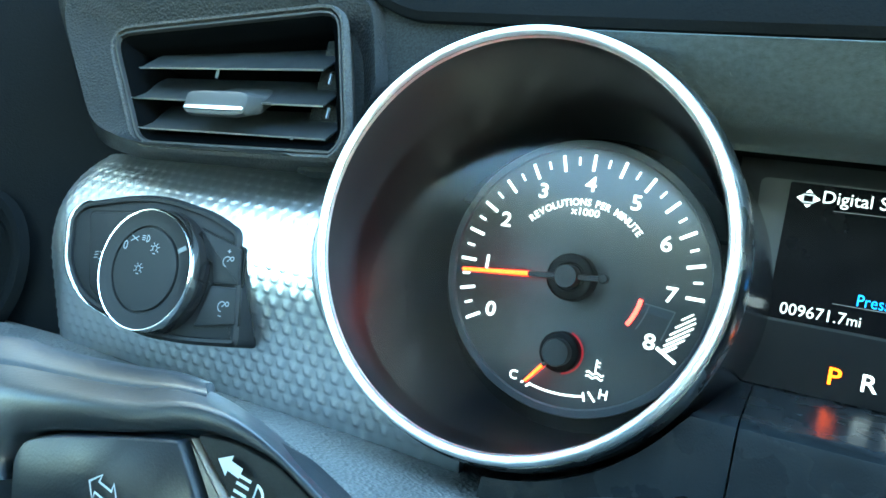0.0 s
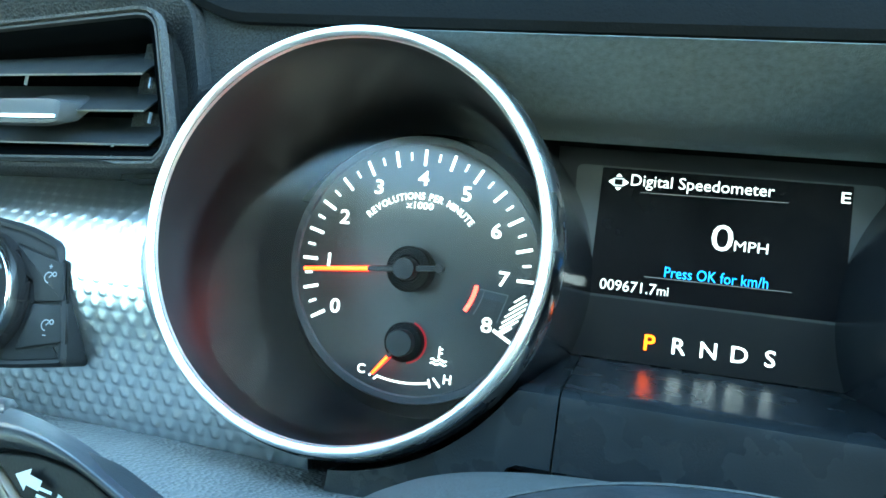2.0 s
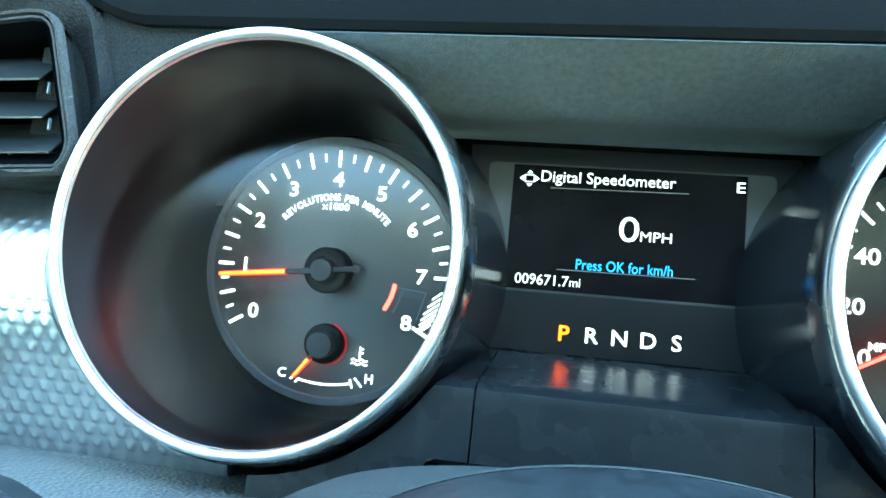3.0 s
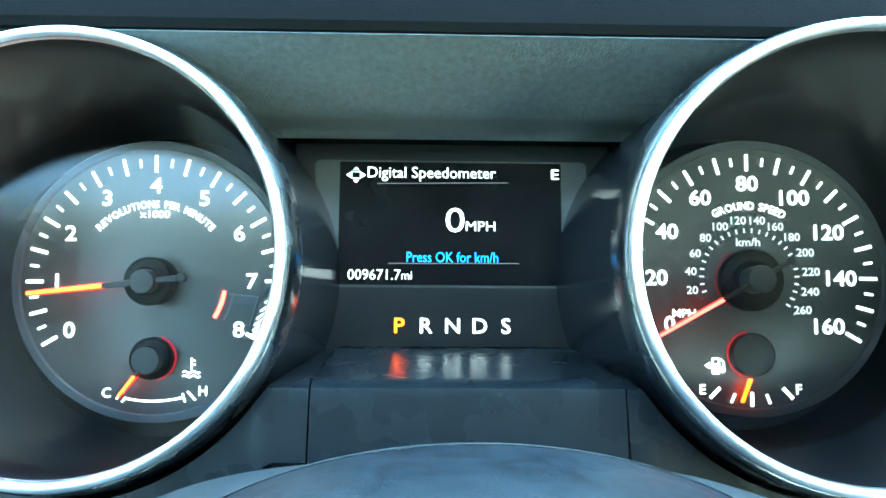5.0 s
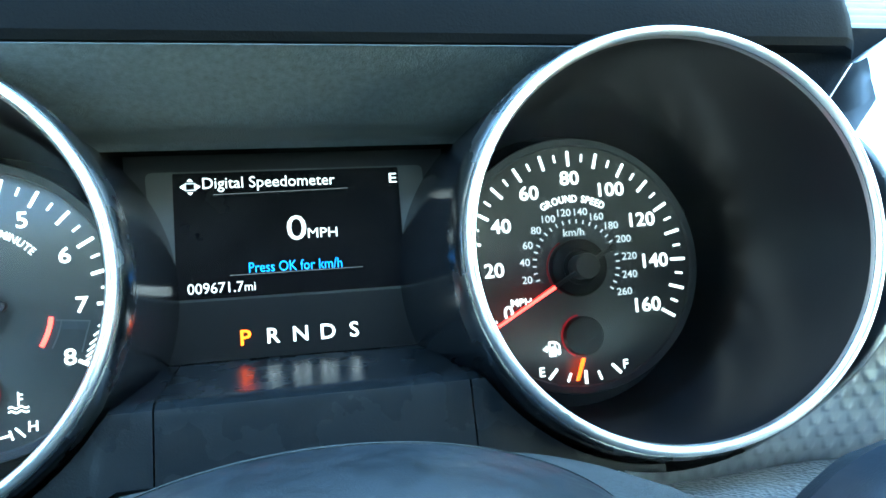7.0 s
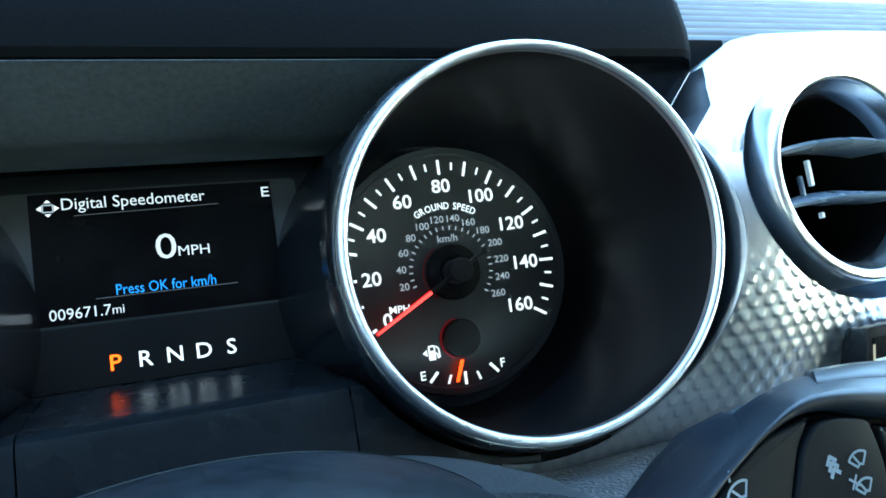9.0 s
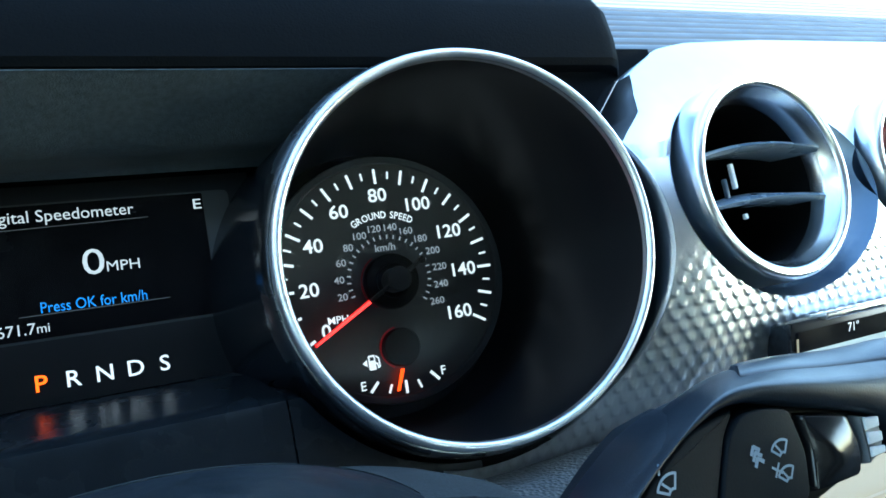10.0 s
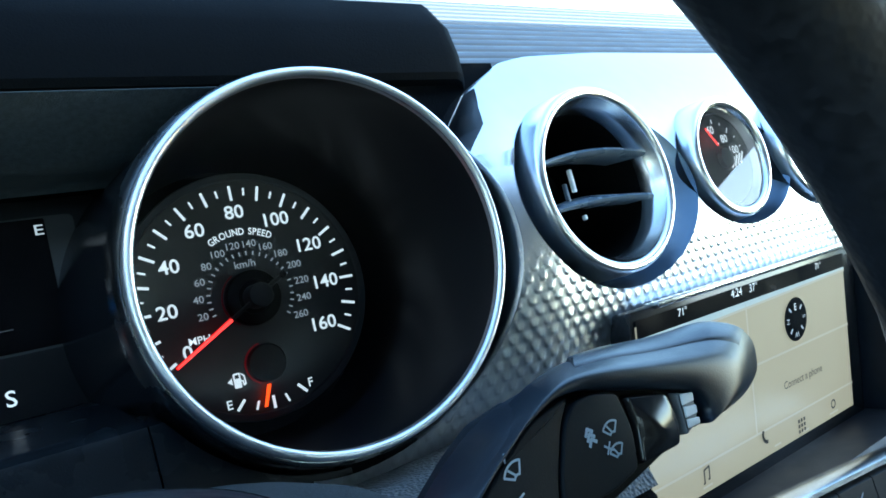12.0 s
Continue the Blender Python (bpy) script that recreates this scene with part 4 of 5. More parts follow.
part("knob", revolve([(0.0252, -0.0735), (0.0248, -0.0750), (0.0244, -0.0790), (0.0236, -0.0796)], KR, 72), M_GLOSS, sw, "black knob body")
part("knob_edge", revolve([(0.0236, -0.0788), (0.0244, -0.0790), (0.0243, -0.0815), (0.0241, -0.0830), (0.0238, -0.0835), (0.0234, -0.0834)], KR, 72), M_CHROME, sw, "chrome knob edge")
part("knob_face", revolve([(0.0234, -0.0834), (0.0230, -0.0834), (0.0222, -0.0829), (0.0174, -0.0827), (0.0171, -0.0816), (0.0165, -0.0816), (0.0162, -0.0828), (0.0, -0.0834)], KR, 72), M_BUTTON, sw, "grey knob face with a fine ring groove")
part("knob_pointer", strokes([[(KX + r * math.sin(radians(58)), KZ + r * math.cos(radians(58))) for r in (0.0182, 0.0218)]], 0.0018, -0.0832), M_RIM, sw, "pale pointer mark", smooth=False)
fy = -0.0836
part("switch_symbol", lettering("0", 0.0052, (-0.2757, fy, -0.0520)), M_SWITCHPRINT, sw, "pale printed symbol", smooth=False)


def lamp_symbol(x, z, r, y):
    lines = [arc_points(x, z + r * 0.25, r * 0.45, -140, 140, 12)]
    lines.append([(x - r * 0.25, z - r * 0.55), (x + r * 0.25, z - r * 0.55)])
    for a in (-120, -70, -25, 25, 70, 120):
        lines.append([(x + k * r * math.sin(radians(a)), z + r * 0.25 + k * r * math.cos(radians(a))) for k in (0.65, 0.95)])
    return strokes(lines, r * 0.16, y)


part("switch_symbol", lamp_symbol(-0.2659, -0.0606, 0.0025, fy), M_SWITCHPRINT, sw, "pale printed lamp symbol", smooth=False)
part("switch_symbol", lamp_symbol(-0.2600, -0.0516, 0.0025, fy), M_SWITCHPRINT, sw, "pale printed lamp symbol", smooth=False)
hx, hz = -0.2652, -0.0478
part("switch_symbol", strokes([arc_points(hx, hz, 0.0013, 0, 180, 8) + [(hx, hz + 0.0013)], [(hx - 0.0009, hz + 0.0008), (hx - 0.0026, hz + 0.0008)], [(hx - 0.0009, hz), (hx - 0.0026, hz)],
     [(hx - 0.0009, hz - 0.0008), (hx - 0.0026, hz - 0.0008)], [(hx - 0.0082, hz - 0.0022), (hx - 0.0045, hz + 0.0002)], [(hx - 0.0082, hz), (hx - 0.0045, hz - 0.0016)]], 0.0004, fy), M_SWITCHPRINT, sw, "pale printed lamp symbols", smooth=False)
b1 = [(-0.2473, -0.0394), (-0.2258, -0.0440), (-0.2228, -0.0574), (-0.2349, -0.0590), (-0.2376, -0.0513), (-0.2406, -0.0507)]
b2 = [(-0.2356, -0.0600), (-0.2234, -0.0586), (-0.2200, -0.0718), (-0.2393, -0.0765), (-0.2366, -0.0655)]
for pts, sign, bx, bz in ((b1, "+", -0.2304, -0.0497), (b2, "-", -0.2276, -0.0666)):
    # black sheet on the plate, painting the shade in the button's gap
    part("button_gap_shade", slab(rounded(inset(pts, -0.0015), 0.0014, 3), -0.0743, -0.0735), M_HUB, sw, "black sheet for the shaded gap round a button")
    b = part("button", slab(rounded(pts, 0.0010, 3), -0.0757, -0.0735, 0.0005), M_BUTTON, sw, "grey dimmer button")
    dz = -0.0036 if sign == "-" else 0.0040
    part("button_symbol", strokes([arc_points(bx, bz, 0.0019, 180, 400, 10), arc_points(bx + 0.0022, bz + 0.0014, 0.0008, 0, 360, 8), [(bx, bz), (bx + 0.0011, bz + 0.0011)],
         [(bx - 0.0007, bz + dz), (bx + 0.0007, bz + dz)]] + ([[(bx, bz + dz - 0.0007), (bx, bz + dz + 0.0007)]] if sign == "+" else []), 0.0004, -0.0760), M_SWITCHPRINT, b, "pale dimmer symbol", smooth=False)
# the same painted gap shade for the fog lamp button
part("button_gap_shade", slab(rounded([(-0.3115, -0.0412), (-0.2810, -0.0370), (-0.2810, -0.0800), (-0.3000, -0.0735)], 0.003, 3), -0.0744, -0.0730), M_HUB, sw, "black sheet for the shaded gap round a button")
part("fog_lamp_button", slab(rounded([(-0.3108, -0.0419), (-0.2817, -0.0378), (-0.2817, -0.0792), (-0.2995, -0.0730)], 0.003, 3), -0.0750, -0.0730, 0.0006), M_BUTTON, sw, "grey fog lamp button")
part("switch_symbol", strokes([[(-0.3012, -0.0592 + d), (-0.2992, -0.0587 + d)] for d in (-0.0012, 0.0, 0.0012)] + [arc_points(-0.2984, -0.0589, 0.0016, 0, 180, 6)], 0.0004, -0.0753), M_SWITCHPRINT, sw, "pale fog lamp symbol", smooth=False)

# ---- lower dashboard pad, side of the dashboard, upper dash ----
rows = []
for k in range(31):
    x = -0.40 + 0.612 * k / 30
    dip = 0.004 * math.exp(-((abs(x) - 0.12) / 0.06) ** 2)
    low = 0.0024 * (1 - smooth(-0.09, 0.01, x))
    rows.append([(x, y, z - max(dip, low) * w) for y, z, w in ((-0.015, -0.0990, 1.2), (-0.040, -0.0985, 1), (-0.075, -0.1005, 1), (-0.090, -0.1020, 1), (-0.100, -0.1050, 1), (-0.112, -0.1130, 0.5), (-0.121, -0.124, 0.2), (-0.125, -0.135, 0))])
bm = loft(rows, cap=False, loop=False)
bmesh.ops.solidify(bm, geom=bm.faces[:], thickness=0.004)
single("lower_pad", bm, M_GRAIN, (0, -0.1, -0.14), "grey grained soft lower dashboard pad", "dashboard", "structure")
# split from the pad and added in black so the lower trim reflects dark
bm = loft([[(x, y, z) for y, z in ((-0.118, -0.134), (-0.123, -0.139), (-0.128, -0.20), (-0.10, -0.30), (-0.05, -0.30))] for x in (-0.40, 0.0, 0.212)], cap=False, loop=False)
bmesh.ops.solidify(bm, geom=bm.faces[:], thickness=0.004)
single("lower_panel", bm, M_PAD, (0, -0.1, -0.3), "face below the grey pad, blackened to darken the trim's reflection", "dashboard", "structure")

side = beside_ring([(-0.215, 0.070), (-0.120, 0.070), (-0.120, 0.0), (-0.215, -0.010)], 0.0061, 0.003)
single("dash_side_pad", slab(side, -0.068, -0.02), M_SPECK, (-0.18, -0.06, 0), "dusty dark pad between vent and instruments", "dashboard", "structure")
side = beside_ring([(0.180, 0.062), (0.245, 0.062), (0.245, 0.004), (0.200, 0.004)], 0.0061, 0.003, (RINGS[1][0], RINGS[1][2]))
single("dash_side_pad_right", slab(side, -0.064, -0.02), M_PAD, (0.2, -0.06, 0), "dusty dark pad beside the speedometer", "dashboard", "structure")
bm = loft([[(x, y, z) for x, y in ((-0.46, -0.10), (-0.40, -0.055), (-0.335, -0.045), (-0.335, 0.02), (-0.46, 0.02))] for z in (-0.30, -0.10, 0.0, 0.032, 0.16)])
single("dash_end", bm, M_PAD, (-0.4, -0.05, -0.3), "dark blue-grey end of the dashboard by the door", "dashboard", "structure")
part_ring = revolve([(0.040, -0.056), (0.038, -0.060), (0.034, -0.060), (0.032, -0.056), (0.028, -0.057), (0.024, -0.054), (0.0, -0.054)], (-0.405, 0, -0.080), 48)
single("door_speaker", part_ring, M_PAD, (-0.405, -0.05, -0.12), "black round speaker with concentric rings", "speaker")
# dash top with ribs
rows = []
n = 13
prof = [(-0.047, 0.050), (-0.050, 0.0640)]
for k in range(n):
    y, z = -0.0485 + 0.0112 * k, 0.0660 + 0.0090 * k
    prof += [(y, z), (y + 0.0003, z + 0.0034), (y + 0.0018, z + 0.0056), (y + 0.0050, z + 0.0078), (y + 0.0080, z + 0.0090), (y + 0.0094, z + 0.0086), (y + 0.0104, z + 0.0070)]
prof += [(0.112, 0.186), (0.30, 0.215), (0.40, 0.17), (0.3, 0.0), (0.0, 0.0)]
bm = loft([[(x, y, z) for y, z in prof] for x in (0.223, 0.30, 0.5, 0.9)])
single("dash_top", bm, M_TOP, (0.5, 0, 0.05), "grey ribbed dashboard top below the windscreen", "dashboard", "structure", angle=25)
bm = loft([[(x, y, z) for y, z in ((0.02, 0.09), (0.08, 0.150), (0.30, 0.20), (0.40, 0.16), (0.3, 0.0), (0.0, 0.0))] for x in (-0.48, -0.2, 0.1, 0.22)])
single("dash_top_driver", bm, M_PAD, (0, 0.1, 0.05), "dark dashboard top behind the brow", "dashboard", "structure", angle=25)
single("dash_core", box(-0.34, 0.60, 0.012, 0.05, -0.20, 0.03), M_BLACK, (0, 0.02, -0.2), "black structure behind the instruments", "dashboard", "structure")


# ---- round centre vent and gauges ----
def chrome_cup(th, c, yf):
    """An oval hollow pressed into the trim and the polished ring standing in it."""
    x, z, r = c
    hx, hz, rx, rz = recess(c)
    rows = []
    for f, back in ((0.0, -0.0004), (0.04, 0.0008), (0.12, 0.0036), (0.28, 0.0095), (0.50, 0.0160), (0.75, 0.0200), (1.0, 0.0215)):
        row = []
        for k in range(96):
            a = 2 * math.pi * k / 96
            p = hx + (x - hx) * f + (rx + (r + 0.0004 - rx) * f) * math.sin(a)
            q = hz + (z - hz) * f + (rz + (r + 0.0004 - rz) * f) * math.cos(a)
            row.append((p, trim_y(hx + rx * math.sin(a), hz + rz * math.cos(a)) + back, q))
        rows.append(row)
    # shade beneath the lip is painted in with the darker metal
    part("cup", loft(rows, cap=False), M_HOLLOW_SHADE, th, "metal hollow round the ring, its shade put into the colour")
    lip = [(r - 0.0019 + 0.0026 * (1 - math.cos(radians(a))), yf + 0.0024 * (1 - math.sin(radians(a)))) for a in range(0, 166, 15)]
    part("chrome_ring", revolve(lip + [(r + 0.0034, yf + 0.0046), (r + 0.0037, yf + 0.009), (r + 0.0038, yf + 0.030)], (x, 0, z), 128), M_LIP, th, "polished chrome ring", angle=80)
    part("inner_bevel", revolve([(r - 0.0018, yf + 0.0018), (r - 0.0024, yf + 0.0034), (r - 0.0042, yf + 0.0068), (r - 0.0052, yf + 0.0085), (r - 0.0054, yf + 0.014)], (x, 0, z), 96), M_SATIN, th, "darker sloping inner bevel")


vent = thing("round_air_vent", (VENT[0], -0.09, VENT[1] - 0.04), "round air vent with chrome ring and two curved vanes", "air vent")
YV = -0.1115
chrome_cup(vent, VENT, YV)
part("barrel", revolve([(VENT[2] - 0.0052, YV + 0.012), (VENT[2] - 0.0058, YV + 0.02), (VENT[2] - 0.010, YV + 0.06), (0, YV + 0.06)], (VENT[0], 0, VENT[1]), 64), M_HUB, vent, "black vent barrel")
for dz, yb in ((0.0125, 0.0), (-0.0080, 0.002)):
    rows = []
    for k in range(17):
        f = -1 + 2 * k / 16
        x = VENT[0] + 0.0335 * f
        zz = VENT[1] + dz + 0.0035 * (1 - f * f) * (1 if dz > 0 else 0.6) - 0.002
        y = YV + 0.006 + yb
        rows.append([(x, y, zz - 0.0013), (x, y - 0.0013, zz), (x, y, zz + 0.0013), (x, y + 0.010, zz + 0.0013 + (0.0030 if dz < 0 else 0.0008) * (1 - f * f)), (x, y + 0.022, zz + 0.0016), (x, y + 0.022, zz + 0.0004)])
    part("vane", loft(rows), M_VANE, vent, "curved grey vane", angle=75)
part("link", box(VENT[0] - 0.0125, VENT[0] - 0.0107, YV + 0.012, YV + 0.014, VENT[1] - 0.0020, VENT[1] + 0.0085, 0.0004), M_PRINT, vent, "small pale link between the vanes")
part("link", box(VENT[0] - 0.0145, VENT[0] - 0.0129, YV + 0.015, YV + 0.017, VENT[1] - 0.0065, VENT[1] + 0.0030, 0.0004), M_VANE, vent, "small grey link between the vanes")
part("link_foot", box(VENT[0] - 0.0105, VENT[0] - 0.0090, YV + 0.012, YV + 0.014, VENT[1] - 0.0150, VENT[1] - 0.0128, 0.0003), M_PRINT, vent, "small pale link foot")


GAUGE_MARKS = ((-0.0022, 0.0204, 0.0010), (0.0043, 0.0187, 0.0005), (0.0093, 0.0149, 0.0014), (0.0145, 0.0110, 0.0006), (0.0172, 0.0057, 0.0008), (-0.0013, 0.0083, 0.0005))


def small_gauge(name, c, label):
    g = thing(name, (c[0], -0.09, c[1] - 0.03), label, "gauge", "small dashboard gauges")
    yf = -0.1115
    chrome_cup(g, c, yf)
    part("gauge_face", revolve([(c[2] - 0.0050, yf + 0.007), (0, yf + 0.007)], (c[0], 0, c[1]), 64), M_DIAL, g, "black gauge face")
    yy = yf + 0.0066
    for txt, dx, dz in (("60", -0.0053, 0.0160), ("80", 0.0047, 0.0106), ("100", 0.0111, 0.0041)):
        part("numeral", lettering(txt, 0.0060, (c[0] + dx, yy, c[1] + dz), bold=0.00010), M_LIT, g, smooth=False)
    for dx, dz, r in GAUGE_MARKS:
        d = Vector((dx, dz)).normalized() * r
        part("scale_mark", strokes([[(c[0] + dx - d.x, c[1] + dz - d.y), (c[0] + dx + d.x, c[1] + dz + d.y)]], 0.0008, yy), M_LIT, g, smooth=False)
    for k in range(4):
        f = 0.0030 * (k - 1.5)
        part("hatch_stripe", strokes([[(c[0] + 0.0095 + f, c[1] - 0.0045 + f * 0.25), (c[0] + 0.0135 + f, c[1] + 0.0012 + f * 0.25)]], 0.0015, yy), M_LIT, g, smooth=False)
    part("hub", revolve([(0.0055, yf + 0.007), (0.0053, yf + 0.0045), (0.004, yf + 0.0040), (0, yf + 0.0040)], (c[0], 0, c[1]), 32), M_SWITCHPRINT, g, "grey hub")
    part("needle_arm", strokes([[(c[0], c[1]), (c[0] - 0.0046, c[1] + 0.0068)]], 0.0016, yf + 0.0050), M_RIM, g, "grey pointer arm", smooth=False)
    part("needle_blade", strokes([[(c[0] - 0.0044, c[1] + 0.0066), (c[0] - 0.0117, c[1] + 0.0164)]], 0.0012, yf + 0.0050), M_NEEDLERED, g, "red pointer", smooth=False)
    bm = revolve([(c[2] - 0.0022, yf + 0.0030), (0, yf + 0.0030)], (c[0], 0, c[1]), 64)
    for v in bm.verts:
        v.co.y += 0.025 * (v.co.z - c[1]) - 0.010 * (v.co.x - c[0])
    part("glass", bm, M_GLASS, g, "clear glass")
    return g


small_gauge("oil_pressure_gauge", OIL, "small round oil pressure gauge with chrome ring")
small_gauge("vacuum_gauge", VAC, "small round gauge with chrome ring beside another")

# ---- touch screen ----
LEANS = 0.228


def lean(bm):
    for v in bm.verts:
        v.co.y += (-0.0734 - v.co.z) * LEANS
    return bm


ts = thing("touch_screen", (0.337, -0.08, -0.19), "black framed touch screen with cream coloured tiles", "screen")
part("bezel", lean(box(0.240, 0.4460, -0.1090, -0.085, -0.190, -0.0715, 0.002)), M_GLOSS, ts, "gloss black screen frame")
part("display", lean(slab([(0.243, -0.0785), (0.4300, -0.0785), (0.4300, -0.1640), (0.243, -0.1640)], -0.1096, -0.108)), M_CREAM, ts, "lit cream display", smooth=False)
yt = -0.1100
part("status_bar", lean(flat([(0.243, -0.0760), (0.4300, -0.0760), (0.4300, -0.0838), (0.243, -0.0838)], yt)), M_SCREEN, ts, "dark status bar", smooth=False)
yt2 = -0.1104


part("pale_strip", lean(flat([(0.243, -0.0838), (0.4300, -0.0838), (0.4300, -0.0852), (0.243, -0.0878)], yt)), M_STRIP, ts, "pale strip below the status bar", smooth=False)
for line in ([(0.243, -0.0884), (0.43, -0.0856)], [(0.327, -0.0850), (0.327, -0.1500)], [(0.327, -0.1165), (0.43, -0.1165)], [(0.243, -0.1505), (0.43, -0.1505)]):
    part("tile_line", lean(strokes([line], 0.0012, yt)), M_CREAMDARK, ts, smooth=False)
for txt, x, z, s in (("71\u00b0", 0.2755, -0.0783, 0.0052), ("4:24", 0.3195, -0.0780, 0.0056), ("37\u00b0", 0.3345, -0.0780, 0.0056), ("71\u00b0", 0.4000, -0.0782, 0.0048)):
    part("screen_text", lean(lettering(txt, s, (x, yt2, z))), M_LIT, ts, smooth=False)
part("screen_text", lean(lettering("Connect a phone", 0.0058, (0.3755, yt2, -0.1340))), M_BLACK, ts, smooth=False)
comp = part("compass", lean(revolve([(0.0115, yt - 0.0003), (0, yt - 0.0003)], (0.3725, 0, -0.1020), 32)), M_SCREEN, ts, "dark round compass symbol", smooth=False)
part("compass_letter", lean(lettering("E", 0.0050, (0.3725, yt - 0.0006, -0.0955))), M_LIT, comp, smooth=False)
for letter, a in (("N", 270), ("S", 90), ("W", 180)):
    part("compass_letter", lean(lettering(letter, 0.0042, (0.3725 + 0.0080 * math.sin(radians(a)), yt - 0.0006, -0.1020 + 0.0080 * math.cos(radians(a))), turn=a)), M_LITDIM, comp, smooth=False)
for a in (45, 135, 225, 315):
    part("compass_mark", lean(strokes([[(0.3725 + r * math.sin(radians(a)), -0.1020 + r * math.cos(radians(a))) for r in (0.0065, 0.0090)]], 0.0012, yt - 0.0006)), M_LITDIM, comp, smooth=False)
for k in range(9):
    x, z = 0.3660 + 0.0028 * (k % 3), -0.1545 - 0.0028 * (k // 3)
    part("app_dot", lean(flat([(x, z), (x + 0.0018, z), (x + 0.0018, z - 0.0018), (x, z - 0.0018)], yt2)), M_BLACK, ts, smooth=False)
part("phone_symbol", lean(strokes([arc_points(0.3355, -0.1525, 0.004, 180, 300, 6)], 0.0018, yt2)), M_BLACK, ts, smooth=False)
part("note_symbol", lean(strokes([[(0.280, -0.159), (0.280, -0.153), (0.284, -0.152), (0.284, -0.158)], [(0.279, -0.159), (0.280, -0.159)], [(0.283, -0.158), (0.284, -0.158)]], 0.0010, yt2)), M_BLACK, ts, smooth=False)
part("gear_symbol", lean(strokes([arc_points(0.405, -0.1565, 0.0022, 0, 360, 10)], 0.0010, yt2)), M_BLACK, ts, smooth=False)
part("lip", lean(box(0.258, 0.447, -0.1115, -0.100, -0.0735, -0.0705, 0.0008)), M_SATIN, ts, "satin metal lip above the screen")
# centre stack beside and below the screen
bm = loft([[(x, y, z) for x, y in ((0.446, -0.110), (0.470, -0.118), (0.50, -0.118), (0.50, -0.05), (0.446, -0.05))] for z in (-0.30, -0.20, -0.12, -0.078)])
single("stack_side", bm, M_SHROUD, (0.47, -0.08, -0.3), "dark grey side of the centre stack", "dashboard", "structure")
bm = loft([[(x, y, z) for y, z in ((-0.080, -0.1700), (-0.118, -0.1735), (-0.126, -0.190), (-0.115, -0.30), (-0.06, -0.30))] for x in (0.205, 0.3, 0.446)])
single("stack_lower", bm, M_BLACK, (0.33, -0.1, -0.3), "black lower centre stack", "dashboard", "structure")
bar = thing("button_bar", (0.34, -0.12, -0.195), "silver framed row of dark audio buttons below the screen", "buttons")


def bar_top(x):
    return -0.1655 - 0.09 * (x - 0.283)


part("bar_frame", loft([[(x, y, bar_top(x) + z) for y, z in ((-0.112, -0.003), (-0.122, 0.0), (-0.130, 0.0002), (-0.1325, -0.0012), (-0.1325, -0.0035), (-0.130, -0.0045), (-0.112, -0.007))] for x in (0.250, 0.30, 0.36, 0.445)]), M_SATIN, bar, "silver top rail")
for k in range(6):
    x = 0.252 + 0.0315 * k
    key = part("key", loft([[(q, y, bar_top(q) + z) for y, z in ((-0.118, -0.0055), (-0.131, -0.0055), (-0.1325, -0.0065), (-0.1330, -0.0200), (-0.118, -0.0205))] for q in (x, x + 0.0305)]), M_BUTTON, bar, "dark grey key")
    c = x + 0.015
    part("key_symbol", strokes([[(c - 0.003, bar_top(c) - 0.015), (c - 0.003, bar_top(c) - 0.011)], [(c - 0.001, bar_top(c) - 0.013), (c + 0.003, bar_top(c) - 0.0105)], [(c - 0.001, bar_top(c) - 0.013), (c + 0.003, bar_top(c) - 0.0155)]], 0.0006, -0.1335), M_SYMBOL, key, "pale key symbol", smooth=False)
for x, z, w in ((0.282, -0.1610, 0.007), (0.3445, -0.1608, 0.006), (0.3735, -0.1620, 0.006), (0.4050, -0.1612, 0.009)):
    part("icon_caption", lean(strokes([[(x - w / 2, z), (x + w / 2, z)]], 0.0011, yt2)), M_CREAMDARK, ts, "small caption bar", smooth=False)

# ---- steering column, stalks and wheel ----
column = thing("column_shroud", (0, -0.14, -0.17), "dusty blue-grey steering column cover", "steering column")


def cover(rows, power):
    """A skin arched over the column; rows of depth, crest height, half width and arch height."""
    out = []
    for y, zt, w, h in rows:
        line = [(w, zt - h - 0.05)]
        for k in range(49):
            a = math.cos(math.pi * k / 48)
            line.append((w * a, zt - h + h * max(0.0, 1 - abs(a) ** power) ** (1 / power)))
        line.append((-w, zt - h - 0.05))
        out.append([(x, y, z) for x, z in line])
    return loft(out)


part("base_cover", cover(((-0.075, -0.084, 0.092, 0.030), (-0.095, -0.0805, 0.095, 0.030), (-0.110, -0.0798, 0.0955, 0.030), (-0.140, -0.0795, 0.0955, 0.030), (-0.165, -0.082, 0.094, 0.030), (-0.175, -0.10, 0.09, 0.03)), 2.6), M_DUSTY, column,
     "dusty grained wide cover behind")
part("cover_edge", cover(((-0.130, -0.080, 0.060, 0.028), (-0.146, -0.0715, 0.063, 0.030), (-0.152, -0.0694, 0.064, 0.030), (-0.1560, -0.0688, 0.064, 0.030), (-0.1600, -0.0686, 0.064, 0.030)), 2), M_DUSTY, column, "dusty grained front edge of the cover")
part("upper_cover", cover(((-0.1600, -0.0688, 0.0638, 0.030), (-0.164, -0.0692, 0.0635, 0.030), (-0.180, -0.0700, 0.063, 0.031), (-0.200, -0.0750, 0.062, 0.032), (-0.212, -0.084, 0.060, 0.03), (-0.216, -0.10, 0.055, 0.03)), 2), M_SHROUD, column, "blue-grey upper cover")


